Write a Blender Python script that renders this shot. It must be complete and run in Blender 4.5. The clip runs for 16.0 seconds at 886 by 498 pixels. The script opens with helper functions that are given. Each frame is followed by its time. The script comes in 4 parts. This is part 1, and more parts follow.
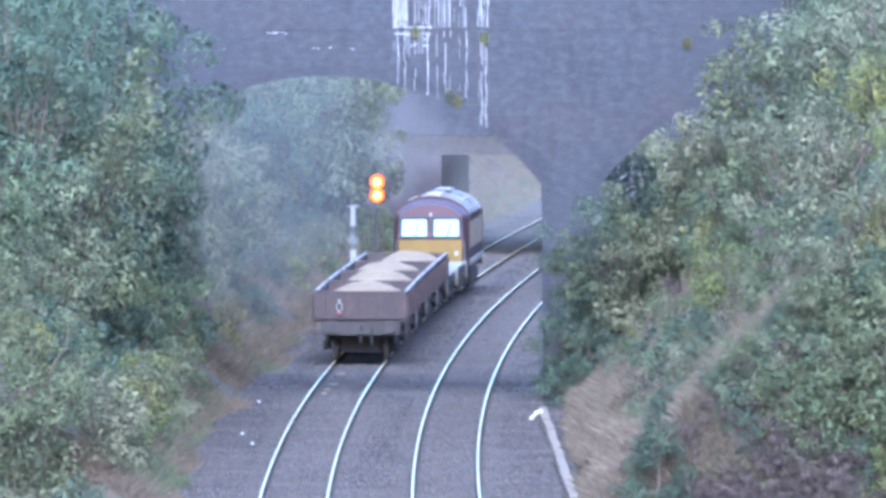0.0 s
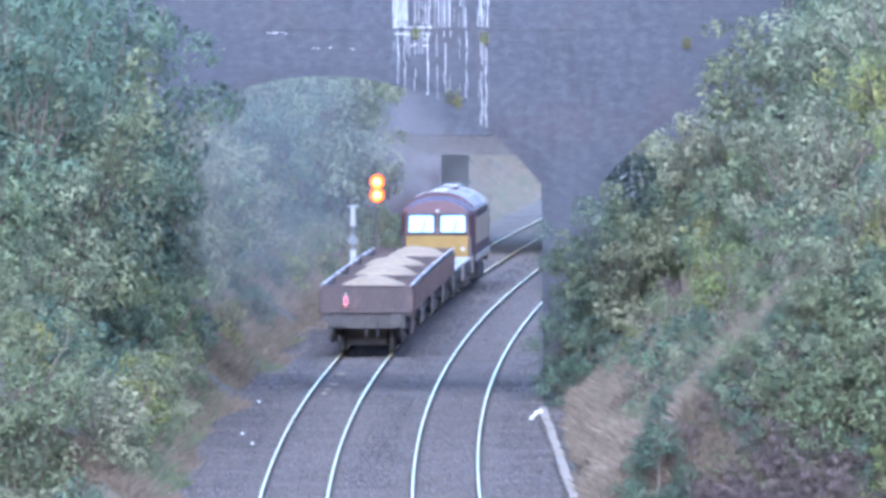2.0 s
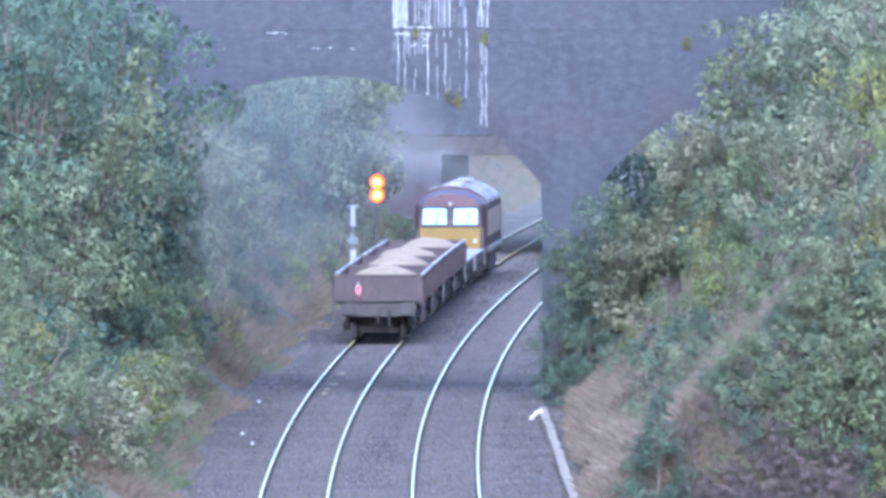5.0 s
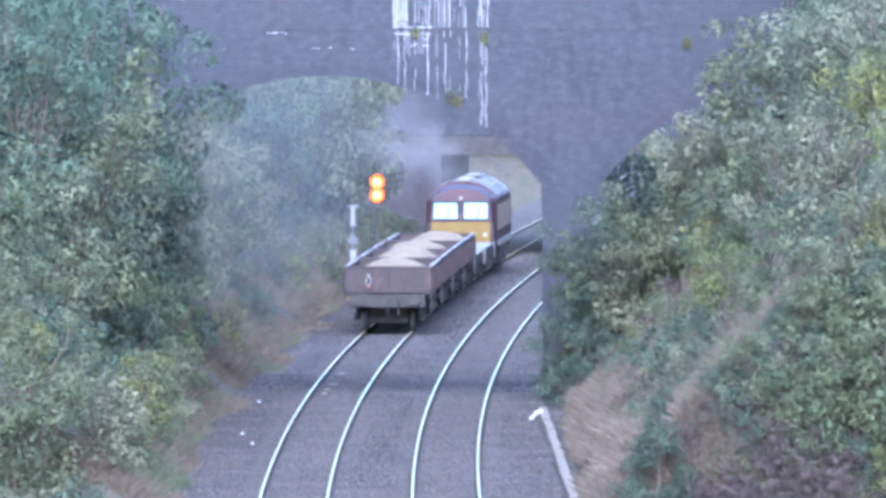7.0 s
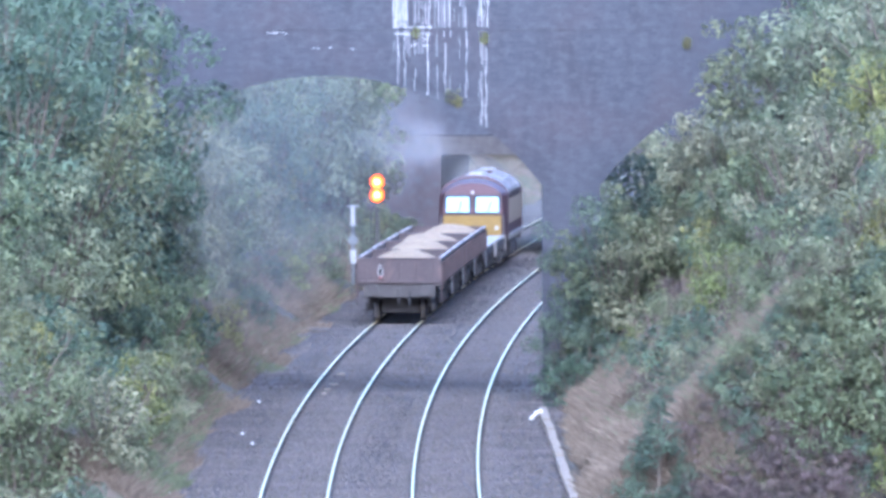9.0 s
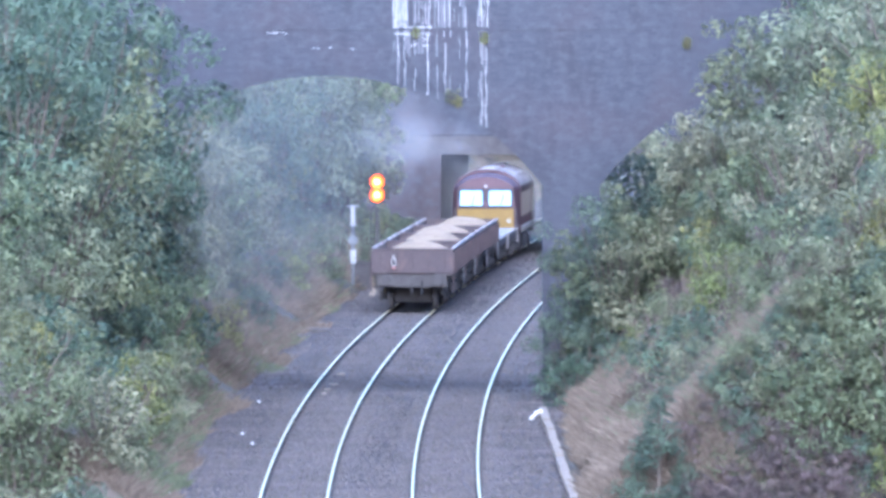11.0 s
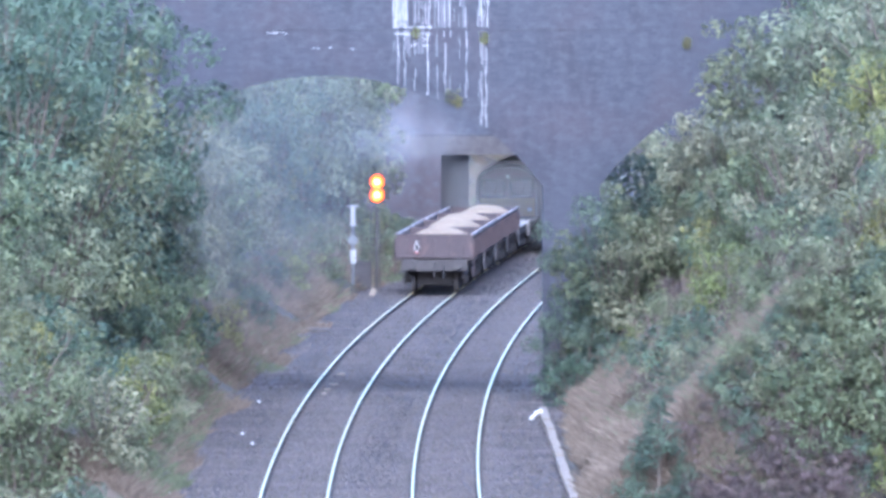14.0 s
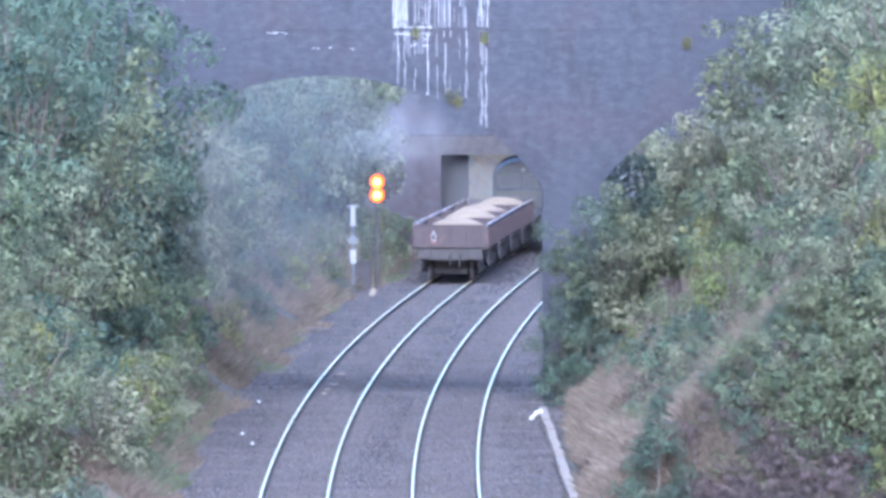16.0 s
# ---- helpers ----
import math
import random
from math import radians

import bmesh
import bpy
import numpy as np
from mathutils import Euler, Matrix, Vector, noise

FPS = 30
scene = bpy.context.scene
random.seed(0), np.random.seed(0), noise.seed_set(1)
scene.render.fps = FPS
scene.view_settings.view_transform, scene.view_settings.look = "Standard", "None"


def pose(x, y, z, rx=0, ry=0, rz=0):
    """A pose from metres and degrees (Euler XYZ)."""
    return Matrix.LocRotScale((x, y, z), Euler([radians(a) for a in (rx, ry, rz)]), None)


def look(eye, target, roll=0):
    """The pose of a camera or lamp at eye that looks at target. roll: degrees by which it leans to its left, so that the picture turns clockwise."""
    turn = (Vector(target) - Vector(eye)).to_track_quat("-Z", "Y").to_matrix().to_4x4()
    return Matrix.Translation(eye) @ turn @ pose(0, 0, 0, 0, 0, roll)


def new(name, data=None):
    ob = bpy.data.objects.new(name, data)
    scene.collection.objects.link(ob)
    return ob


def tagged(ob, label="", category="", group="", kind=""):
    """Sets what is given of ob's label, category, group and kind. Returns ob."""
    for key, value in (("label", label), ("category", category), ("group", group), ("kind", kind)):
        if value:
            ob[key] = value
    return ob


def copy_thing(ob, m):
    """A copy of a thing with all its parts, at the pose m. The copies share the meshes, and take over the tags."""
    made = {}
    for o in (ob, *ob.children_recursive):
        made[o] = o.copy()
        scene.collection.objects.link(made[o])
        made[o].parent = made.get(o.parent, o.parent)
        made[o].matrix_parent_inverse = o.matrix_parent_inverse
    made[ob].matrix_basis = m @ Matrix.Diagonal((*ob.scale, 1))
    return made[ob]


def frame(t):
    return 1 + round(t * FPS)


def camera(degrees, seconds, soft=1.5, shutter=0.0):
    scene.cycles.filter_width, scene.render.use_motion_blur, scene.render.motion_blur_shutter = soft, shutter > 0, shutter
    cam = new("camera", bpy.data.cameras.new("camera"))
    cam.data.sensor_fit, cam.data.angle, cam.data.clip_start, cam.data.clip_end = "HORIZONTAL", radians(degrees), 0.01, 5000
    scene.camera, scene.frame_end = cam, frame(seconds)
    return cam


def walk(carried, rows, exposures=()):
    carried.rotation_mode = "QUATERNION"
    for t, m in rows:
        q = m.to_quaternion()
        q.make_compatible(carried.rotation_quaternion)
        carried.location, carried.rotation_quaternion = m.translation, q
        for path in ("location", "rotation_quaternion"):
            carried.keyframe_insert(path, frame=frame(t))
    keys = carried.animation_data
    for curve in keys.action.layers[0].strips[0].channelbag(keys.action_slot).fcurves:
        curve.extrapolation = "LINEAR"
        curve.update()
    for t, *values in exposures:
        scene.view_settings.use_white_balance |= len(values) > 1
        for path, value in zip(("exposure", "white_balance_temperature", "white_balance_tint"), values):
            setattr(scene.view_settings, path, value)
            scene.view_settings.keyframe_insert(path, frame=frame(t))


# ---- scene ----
CLIP = 16.0
cam = camera(3.2079, CLIP, soft=3.5)
EYE = 12.3
walk(cam, [(0.0, look((0, 0, EYE), (0, 1000, EYE - 19.143))), (CLIP, look((0, 0, EYE), (0, 1000, EYE - 19.143)))],
     exposures=[(0.0, 2.48, 4530, 14), (CLIP, 2.51, 4590, 17)])

# ---- light: a bright overcast sky, soft high sun ----
world = bpy.data.worlds.new("overcast_sky")
scene.world = world
world.use_nodes = True
wn = world.node_tree
sky = wn.nodes.new("ShaderNodeTexSky")
sky.sky_type = "NISHITA"
sky.sun_disc = False
sky.sun_elevation, sky.sun_rotation = radians(37), radians(180)
sky.dust_density = 4.0
wn.nodes["Background"].inputs["Strength"].default_value = 0.135
wn.links.new(sky.outputs["Color"], wn.nodes["Background"].inputs["Color"])
sun = new("sun", bpy.data.lights.new("sun", "SUN"))
sun.data.energy, sun.data.angle, sun.data.color = 0.6, radians(35), (1.0, 0.95, 0.86)
sun.matrix_basis = look((-25, -112, 92), (0, 0, 0))


# ---- materials ----
def material(name, low, high, scale=4.0, rough=0.9, metal=0.0, bump=0.3, fine=40.0, stretch=(1, 1, 1), emit=0.0, spread=0.0, blotch=None,
             spec=0.3, per_island=False, blotch_scale=0.6, through_light=0.0, soft=0.16):
    m = bpy.data.materials.new(name)
    m.use_nodes = True
    nt = m.node_tree
    b = nt.nodes["Principled BSDF"]
    b.inputs["Roughness"].default_value, b.inputs["Metallic"].default_value = rough, metal
    b.inputs["Specular IOR Level"].default_value = spec
    if emit:
        b.inputs["Base Color"].default_value = (*high, 1)
        b.inputs["Emission Color"].default_value = (*high, 1)
        b.inputs["Emission Strength"].default_value = emit
        return m
    co = nt.nodes.new("ShaderNodeTexCoord")
    mp = nt.nodes.new("ShaderNodeMapping")
    mp.inputs["Scale"].default_value = stretch
    nt.links.new(co.outputs["Object"], mp.inputs["Vector"])
    big = nt.nodes.new("ShaderNodeTexNoise")
    big.inputs["Scale"].default_value, big.inputs["Detail"].default_value = scale, 5
    tiny = nt.nodes.new("ShaderNodeTexNoise")
    tiny.inputs["Scale"].default_value, tiny.inputs["Detail"].default_value = fine, 3
    for n in (big, tiny):
        nt.links.new(mp.outputs["Vector"], n.inputs["Vector"])
    mix = nt.nodes.new("ShaderNodeMath")
    mix.operation = "MULTIPLY_ADD"
    nt.links.new(tiny.outputs["Fac"], mix.inputs[0])
    mix.inputs[1].default_value = 0.5
    half = nt.nodes.new("ShaderNodeMath")
    half.operation = "MULTIPLY"
    nt.links.new(big.outputs["Fac"], half.inputs[0])
    half.inputs[1].default_value = 0.5
    nt.links.new(half.outputs[0], mix.inputs[2])
    ramp = nt.nodes.new("ShaderNodeValToRGB")
    ramp.color_ramp.elements[0].position, ramp.color_ramp.elements[1].position = 0.5 - soft, 0.5 + soft
    ramp.color_ramp.elements[0].color, ramp.color_ramp.elements[1].color = (*low, 1), (*high, 1)
    nt.links.new(mix.outputs[0], ramp.inputs["Fac"])
    out = ramp.outputs["Color"]
    if blotch:
        patch = nt.nodes.new("ShaderNodeTexNoise")
        patch.inputs["Scale"].default_value, patch.inputs["Detail"].default_value = blotch_scale, 4
        nt.links.new(co.outputs["Object"], patch.inputs["Vector"])
        pr = nt.nodes.new("ShaderNodeValToRGB")
        pr.color_ramp.elements[0].position, pr.color_ramp.elements[1].position = 0.5, 0.68
        nt.links.new(patch.outputs["Fac"], pr.inputs["Fac"])
        mx = nt.nodes.new("ShaderNodeMix")
        mx.data_type = "RGBA"
        nt.links.new(pr.outputs["Color"], mx.inputs["Factor"])
        nt.links.new(out, mx.inputs["A"])
        mx.inputs["B"].default_value = (*blotch, 1)
        out = mx.outputs["Result"]
    if spread:
        info = nt.nodes.new("ShaderNodeObjectInfo")
        geo = nt.nodes.new("ShaderNodeNewGeometry")
        hsv = nt.nodes.new("ShaderNodeHueSaturation")
        hue = nt.nodes.new("ShaderNodeMapRange")
        hue.inputs["To Min"].default_value, hue.inputs["To Max"].default_value = 0.5 - 0.07 * spread, 0.5 + 0.05 * spread
        nt.links.new(info.outputs["Random"], hue.inputs["Value"])
        val = nt.nodes.new("ShaderNodeMapRange")
        val.inputs["To Min"].default_value, val.inputs["To Max"].default_value = 1 - 0.45 * spread, 1 + 0.6 * spread
        nt.links.new((geo.outputs["Random Per Island"] if per_island else info.outputs["Random"]), val.inputs["Value"])
        nt.links.new(hue.outputs[0], hsv.inputs["Hue"])
        nt.links.new(val.outputs[0], hsv.inputs["Value"])
        nt.links.new(out, hsv.inputs["Color"])
        out = hsv.outputs["Color"]
    nt.links.new(out, b.inputs["Base Color"])
    if through_light:
        tr = nt.nodes.new("ShaderNodeBsdfTranslucent")
        nt.links.new(out, tr.inputs["Color"])
        ms = nt.nodes.new("ShaderNodeMixShader")
        ms.inputs[0].default_value = through_light
        nt.links.new(b.outputs[0], ms.inputs[1])
        nt.links.new(tr.outputs[0], ms.inputs[2])
        nt.links.new(ms.outputs[0], nt.nodes["Material Output"].inputs["Surface"])
    if bump:
        bp = nt.nodes.new("ShaderNodeBump")
        bp.inputs["Strength"].default_value, bp.inputs["Distance"].default_value = bump, 0.02
        nt.links.new(mix.outputs[0], bp.inputs["Height"])
        nt.links.new(bp.outputs["Normal"], b.inputs["Normal"])
    return m


def brick_material(name, one, two, mortar, blotch):
    m = bpy.data.materials.new(name)
    m.use_nodes = True
    nt = m.node_tree
    b = nt.nodes["Principled BSDF"]
    b.inputs["Roughness"].default_value = 0.85
    co = nt.nodes.new("ShaderNodeTexCoord")
    mp = nt.nodes.new("ShaderNodeMapping")
    mp.inputs["Rotation"].default_value = (radians(90), 0, 0)
    nt.links.new(co.outputs["Object"], mp.inputs["Vector"])
    br = nt.nodes.new("ShaderNodeTexBrick")
    br.inputs["Scale"].default_value = 1.0
    br.inputs["Brick Width"].default_value, br.inputs["Row Height"].default_value = 0.235, 0.085
    br.inputs["Mortar Size"].default_value, br.inputs["Mortar Smooth"].default_value = 0.010, 0.4
    br.inputs["Color1"].default_value, br.inputs["Color2"].default_value = (*one, 1), (*two, 1)
    br.inputs["Mortar"].default_value = (*mortar, 1)
    nt.links.new(mp.outputs["Vector"], br.inputs["Vector"])
    last = br.outputs["Color"]
    for sc, lo, hi, col, st in ((0.35, 0.48, 0.66, blotch, (1, 1, 1)), (1.6, 0.50, 0.75, (one[0] * 0.4, one[1] * 0.4, one[2] * 0.45), (1, 1, 0.25)),
                                (3.2, 0.46, 0.66, (0.052, 0.054, 0.064), (1, 1, 1.4)), (9.0, 0.52, 0.74, (0.020, 0.021, 0.028), (1, 1, 2.0))):
        mq = nt.nodes.new("ShaderNodeMapping")
        mq.inputs["Scale"].default_value = st
        nt.links.new(co.outputs["Object"], mq.inputs["Vector"])
        n = nt.nodes.new("ShaderNodeTexNoise")
        n.inputs["Scale"].default_value, n.inputs["Detail"].default_value = sc, 6
        nt.links.new(mq.outputs["Vector"], n.inputs["Vector"])
        r = nt.nodes.new("ShaderNodeValToRGB")
        r.color_ramp.elements[0].position, r.color_ramp.elements[1].position = lo, hi
        r.color_ramp.elements[1].color = (0.6, 0.6, 0.6, 1)
        nt.links.new(n.outputs["Fac"], r.inputs["Fac"])
        mx = nt.nodes.new("ShaderNodeMix")
        mx.data_type = "RGBA"
        nt.links.new(r.outputs["Color"], mx.inputs["Factor"])
        nt.links.new(last, mx.inputs["A"])
        mx.inputs["B"].default_value = (*col, 1)
        last = mx.outputs["Result"]
    nt.links.new(last, b.inputs["Base Color"])
    bp = nt.nodes.new("ShaderNodeBump")
    bp.inputs["Strength"].default_value, bp.inputs["Distance"].default_value = 0.3, 0.01
    bp.invert = True
    nt.links.new(br.outputs["Fac"], bp.inputs["Height"])
    nt.links.new(bp.outputs["Normal"], b.inputs["Normal"])
    return m


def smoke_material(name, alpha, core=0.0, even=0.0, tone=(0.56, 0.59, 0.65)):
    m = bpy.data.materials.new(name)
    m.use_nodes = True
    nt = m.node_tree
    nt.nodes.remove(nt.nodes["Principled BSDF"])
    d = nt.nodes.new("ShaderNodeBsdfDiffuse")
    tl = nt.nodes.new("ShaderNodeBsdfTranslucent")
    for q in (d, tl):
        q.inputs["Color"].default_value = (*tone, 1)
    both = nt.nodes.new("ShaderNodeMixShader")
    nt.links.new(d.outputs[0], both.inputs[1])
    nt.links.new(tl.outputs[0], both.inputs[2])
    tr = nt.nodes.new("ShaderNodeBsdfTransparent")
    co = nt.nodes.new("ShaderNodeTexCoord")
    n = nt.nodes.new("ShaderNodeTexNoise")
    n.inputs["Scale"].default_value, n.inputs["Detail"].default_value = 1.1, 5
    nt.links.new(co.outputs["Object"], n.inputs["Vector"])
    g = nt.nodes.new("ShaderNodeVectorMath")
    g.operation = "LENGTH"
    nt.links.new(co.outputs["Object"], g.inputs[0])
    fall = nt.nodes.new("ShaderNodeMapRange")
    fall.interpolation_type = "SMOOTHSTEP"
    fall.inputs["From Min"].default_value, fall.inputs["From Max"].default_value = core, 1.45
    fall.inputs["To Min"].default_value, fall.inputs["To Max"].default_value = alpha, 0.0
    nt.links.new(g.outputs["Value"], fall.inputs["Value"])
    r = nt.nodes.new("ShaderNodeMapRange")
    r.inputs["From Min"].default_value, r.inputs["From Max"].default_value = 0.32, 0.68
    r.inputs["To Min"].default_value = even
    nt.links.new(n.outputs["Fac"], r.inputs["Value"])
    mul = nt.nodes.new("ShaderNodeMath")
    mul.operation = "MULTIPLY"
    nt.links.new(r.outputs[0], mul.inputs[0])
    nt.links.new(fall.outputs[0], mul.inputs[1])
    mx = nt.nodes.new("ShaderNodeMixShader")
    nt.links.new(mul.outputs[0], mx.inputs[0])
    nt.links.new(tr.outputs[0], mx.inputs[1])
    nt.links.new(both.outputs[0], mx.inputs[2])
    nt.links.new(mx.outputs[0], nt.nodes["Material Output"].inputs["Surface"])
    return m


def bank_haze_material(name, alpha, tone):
    """Veil for a sheet that imitates thin haze, clearing towards the ground."""
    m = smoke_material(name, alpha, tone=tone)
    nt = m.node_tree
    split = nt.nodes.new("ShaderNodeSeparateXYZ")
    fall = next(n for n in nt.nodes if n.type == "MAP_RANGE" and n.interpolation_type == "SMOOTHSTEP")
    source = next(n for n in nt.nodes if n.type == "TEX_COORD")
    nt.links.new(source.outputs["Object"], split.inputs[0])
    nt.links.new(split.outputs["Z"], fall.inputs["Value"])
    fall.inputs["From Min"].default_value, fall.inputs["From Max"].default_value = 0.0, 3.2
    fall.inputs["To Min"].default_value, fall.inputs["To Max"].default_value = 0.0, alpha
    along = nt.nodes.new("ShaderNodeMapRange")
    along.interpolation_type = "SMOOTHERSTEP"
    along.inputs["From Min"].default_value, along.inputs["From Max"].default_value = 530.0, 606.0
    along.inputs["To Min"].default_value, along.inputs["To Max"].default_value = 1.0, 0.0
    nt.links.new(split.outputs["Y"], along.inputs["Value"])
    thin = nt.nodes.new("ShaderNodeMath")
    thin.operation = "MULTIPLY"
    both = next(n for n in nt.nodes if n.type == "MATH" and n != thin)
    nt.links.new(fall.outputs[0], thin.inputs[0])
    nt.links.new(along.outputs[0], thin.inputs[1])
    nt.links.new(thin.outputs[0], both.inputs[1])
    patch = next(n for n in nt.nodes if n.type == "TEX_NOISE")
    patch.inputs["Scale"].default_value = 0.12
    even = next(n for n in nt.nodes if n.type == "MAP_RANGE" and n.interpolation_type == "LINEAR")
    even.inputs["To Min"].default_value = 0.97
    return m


BRICK = brick_material("engineering_brick", (0.0265, 0.0292, 0.0402), (0.0375, 0.0395, 0.0505), (0.0345, 0.0370, 0.0470), (0.0415, 0.0345, 0.0415))
BRICK_FAR = brick_material("red_brick", (0.036, 0.028, 0.032), (0.044, 0.032, 0.034), (0.044, 0.040, 0.042), (0.028, 0.026, 0.030))
STONE = material("ledge_stone", (0.07, 0.07, 0.09), (0.13, 0.12, 0.14), 3, bump=0.5)
LIME_WASH = material("thin_lime_wash", (0.055, 0.056, 0.066), (0.125, 0.126, 0.14), 3, rough=0.7, fine=25, stretch=(4, 1, 0.25))
LIME = material("lime_runs", (0.17, 0.174, 0.19), (0.33, 0.33, 0.34), 3, rough=0.7, fine=25, stretch=(3, 1, 0.4))
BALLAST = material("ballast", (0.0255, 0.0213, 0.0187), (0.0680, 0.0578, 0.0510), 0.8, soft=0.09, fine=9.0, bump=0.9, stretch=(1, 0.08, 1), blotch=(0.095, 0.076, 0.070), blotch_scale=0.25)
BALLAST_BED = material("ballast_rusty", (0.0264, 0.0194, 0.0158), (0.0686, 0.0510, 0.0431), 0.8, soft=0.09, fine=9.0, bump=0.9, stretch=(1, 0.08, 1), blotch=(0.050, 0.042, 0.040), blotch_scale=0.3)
STONES = material("ballast_stone", (0.0357, 0.0306, 0.0281), (0.0978, 0.0850, 0.0782), 0.5, fine=6, bump=0.0, spread=0.5, per_island=True)
SOIL = material("bank_soil", (0.024, 0.022, 0.016), (0.075, 0.070, 0.048), 2.2, fine=11, soft=0.08, bump=1.0, blotch=(0.085, 0.068, 0.052), blotch_scale=1.1)
SLEEPER = material("sleeper_concrete", (0.05, 0.044, 0.041), (0.095, 0.084, 0.08), 1.5, fine=9)
RAIL_TOP = material("polished_rail", (0.94, 0.71, 0.31), (1.0, 0.82, 0.40), 2, rough=0.38, metal=1.0, bump=0.0, stretch=(20, 0.2, 1))
# rust of the rail sides, also the painted shade strips beside the rails
RAIL_RUST_SHADE = material("rail_rust_shade", (0.025, 0.018, 0.014), (0.060, 0.042, 0.034), 6)
CONCRETE = material("concrete_pale", (0.14, 0.118, 0.094), (0.23, 0.20, 0.165), 2.5, fine=22)
LEAF = material("leaf_green", (0.074, 0.088, 0.048), (0.172, 0.196, 0.104), 0.7, rough=0.55, bump=0.0, spread=0.42, per_island=True, fine=1.7, soft=0.085, spec=0.25, through_light=0.38)
# pale species; beyond the arch this tone also stands in for haze
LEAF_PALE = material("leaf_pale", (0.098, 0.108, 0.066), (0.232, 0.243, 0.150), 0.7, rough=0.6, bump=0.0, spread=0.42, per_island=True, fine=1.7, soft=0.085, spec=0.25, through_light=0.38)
LEAF_DARK = material("leaf_dark", (0.050, 0.070, 0.050), (0.118, 0.156, 0.100), 0.7, rough=0.5, bump=0.0, spread=0.4, per_island=True, fine=1.7, soft=0.085, spec=0.25, through_light=0.38)
LEAF_GOLD = material("leaf_yellowing", (0.095, 0.105, 0.036), (0.230, 0.232, 0.080), 0.7, rough=0.6, bump=0.0, spread=0.4, per_island=True, fine=1.7, soft=0.085, through_light=0.4)
LEAF_SCRUB = material("dead_bramble", (0.046, 0.036, 0.034), (0.138, 0.108, 0.100), 0.7, rough=0.8, bump=0.0, spread=0.4, per_island=True, fine=1.7, soft=0.1, through_light=0.2)
BARK = material("bark", (0.05, 0.04, 0.03), (0.12, 0.10, 0.08), 6, stretch=(1, 1, 0.2))
GRASS_DRY = material("dry_grass", (0.088, 0.073, 0.051), (0.160, 0.132, 0.094), 0.6, rough=0.8, bump=0.0, spread=0.45, per_island=True, fine=5, through_light=0.3)
GRASS_GREEN = material("green_grass", (0.060, 0.075, 0.042), (0.115, 0.130, 0.075), 0.6, rough=0.8, bump=0.0, spread=0.45, per_island=True, fine=5, through_light=0.3)
WAGON = material("wagon_rust_paint", (0.042, 0.034, 0.036), (0.068, 0.052, 0.052), 1.6, rough=0.75, fine=18, blotch=(0.10, 0.066, 0.060), blotch_scale=1.3, stretch=(1, 1, 0.4))
RIM = material("worn_rim_steel", (0.075, 0.058, 0.055), (0.38, 0.34, 0.31), 0.45, rough=0.5, fine=3, bump=0.1, soft=0.07)
# brown-grey grime, lightened so its colour stands in for haze over the underframes
UNDER = material("underframe_grime_haze", (0.034, 0.031, 0.032), (0.072, 0.066, 0.064), 3)
STEEL = material("bare_steel", (0.18, 0.17, 0.165), (0.32, 0.30, 0.29), 4, rough=0.45, metal=0.6)
DECK = material("pale_deck", (0.17, 0.165, 0.16), (0.30, 0.295, 0.29), 1.2, rough=0.6)
HEAP = material("crushed_stone", (0.150, 0.112, 0.070), (0.300, 0.232, 0.150), 0.5, soft=0.11, fine=14, bump=1.0)
MAROON = material("maroon_paint", (0.044, 0.023, 0.027), (0.066, 0.033, 0.038), 1.5, rough=0.6, fine=12, bump=0.05, spec=0.25)
YELLOW = material("warning_yellow", (0.1265, 0.0802, 0.0170), (0.1686, 0.1095, 0.0252), 2.0, rough=0.5, fine=14, bump=0.05)
GOLD = material("gold_band", (0.2456, 0.1955, 0.1377), (0.3179, 0.2601, 0.1878), 2.0, rough=0.45, fine=14, bump=0.05)
ROOF = material("roof_grey", (0.070, 0.062, 0.064), (0.36, 0.35, 0.35), 0.6, soft=0.1, rough=0.6, fine=8, bump=0.1, spec=0.3)
DARKROOF = material("roof_soot", (0.04, 0.03, 0.035), (0.09, 0.06, 0.065), 1.0, rough=0.5)
GLASS = material("windscreen_glass", (0.026, 0.040, 0.058), (0.032, 0.048, 0.067), 1.0, rough=0.06, metal=1.0, bump=0.0)
WHITE = material("white_paint", (0.2338, 0.2338, 0.2338), (0.3221, 0.3221, 0.3221), 3, rough=0.5, fine=20, bump=0.1)
GREY = material("grey_paint", (0.09, 0.095, 0.10), (0.16, 0.165, 0.17), 3, rough=0.6)
BLACK = material("matt_black", (0.012, 0.012, 0.013), (0.03, 0.03, 0.03), 3, rough=0.7)
RED = material("red_paint", (0.200, 0.080, 0.080), (0.272, 0.120, 0.112), 3, rough=0.6)
AMBER = material("signal_amber", (1, 0.075, 0.0), (1.0, 0.075, 0.0), emit=1.3)
BULB = material("signal_bulb", (1, 0.34, 0.012), (1.0, 0.34, 0.012), emit=8.0)
TAILRED = material("tail_red", (1, 0.022, 0.035), (1.0, 0.022, 0.035), emit=2.2)
WHITEBAG = material("white_plastic", (0.420, 0.420, 0.432), (0.492, 0.492, 0.504), 4, rough=0.4)
SMOKE = smoke_material("exhaust_haze", 0.27, tone=(0.41, 0.41, 0.43))
# veil tones for added sheets that imitate hazy air
HAZE = smoke_material("lingering_haze", 0.20, core=0.75, even=0.7, tone=(0.40, 0.39, 0.385))
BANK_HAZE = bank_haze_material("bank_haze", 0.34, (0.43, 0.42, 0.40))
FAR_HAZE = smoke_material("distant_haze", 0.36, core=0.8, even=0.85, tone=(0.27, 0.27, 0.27))


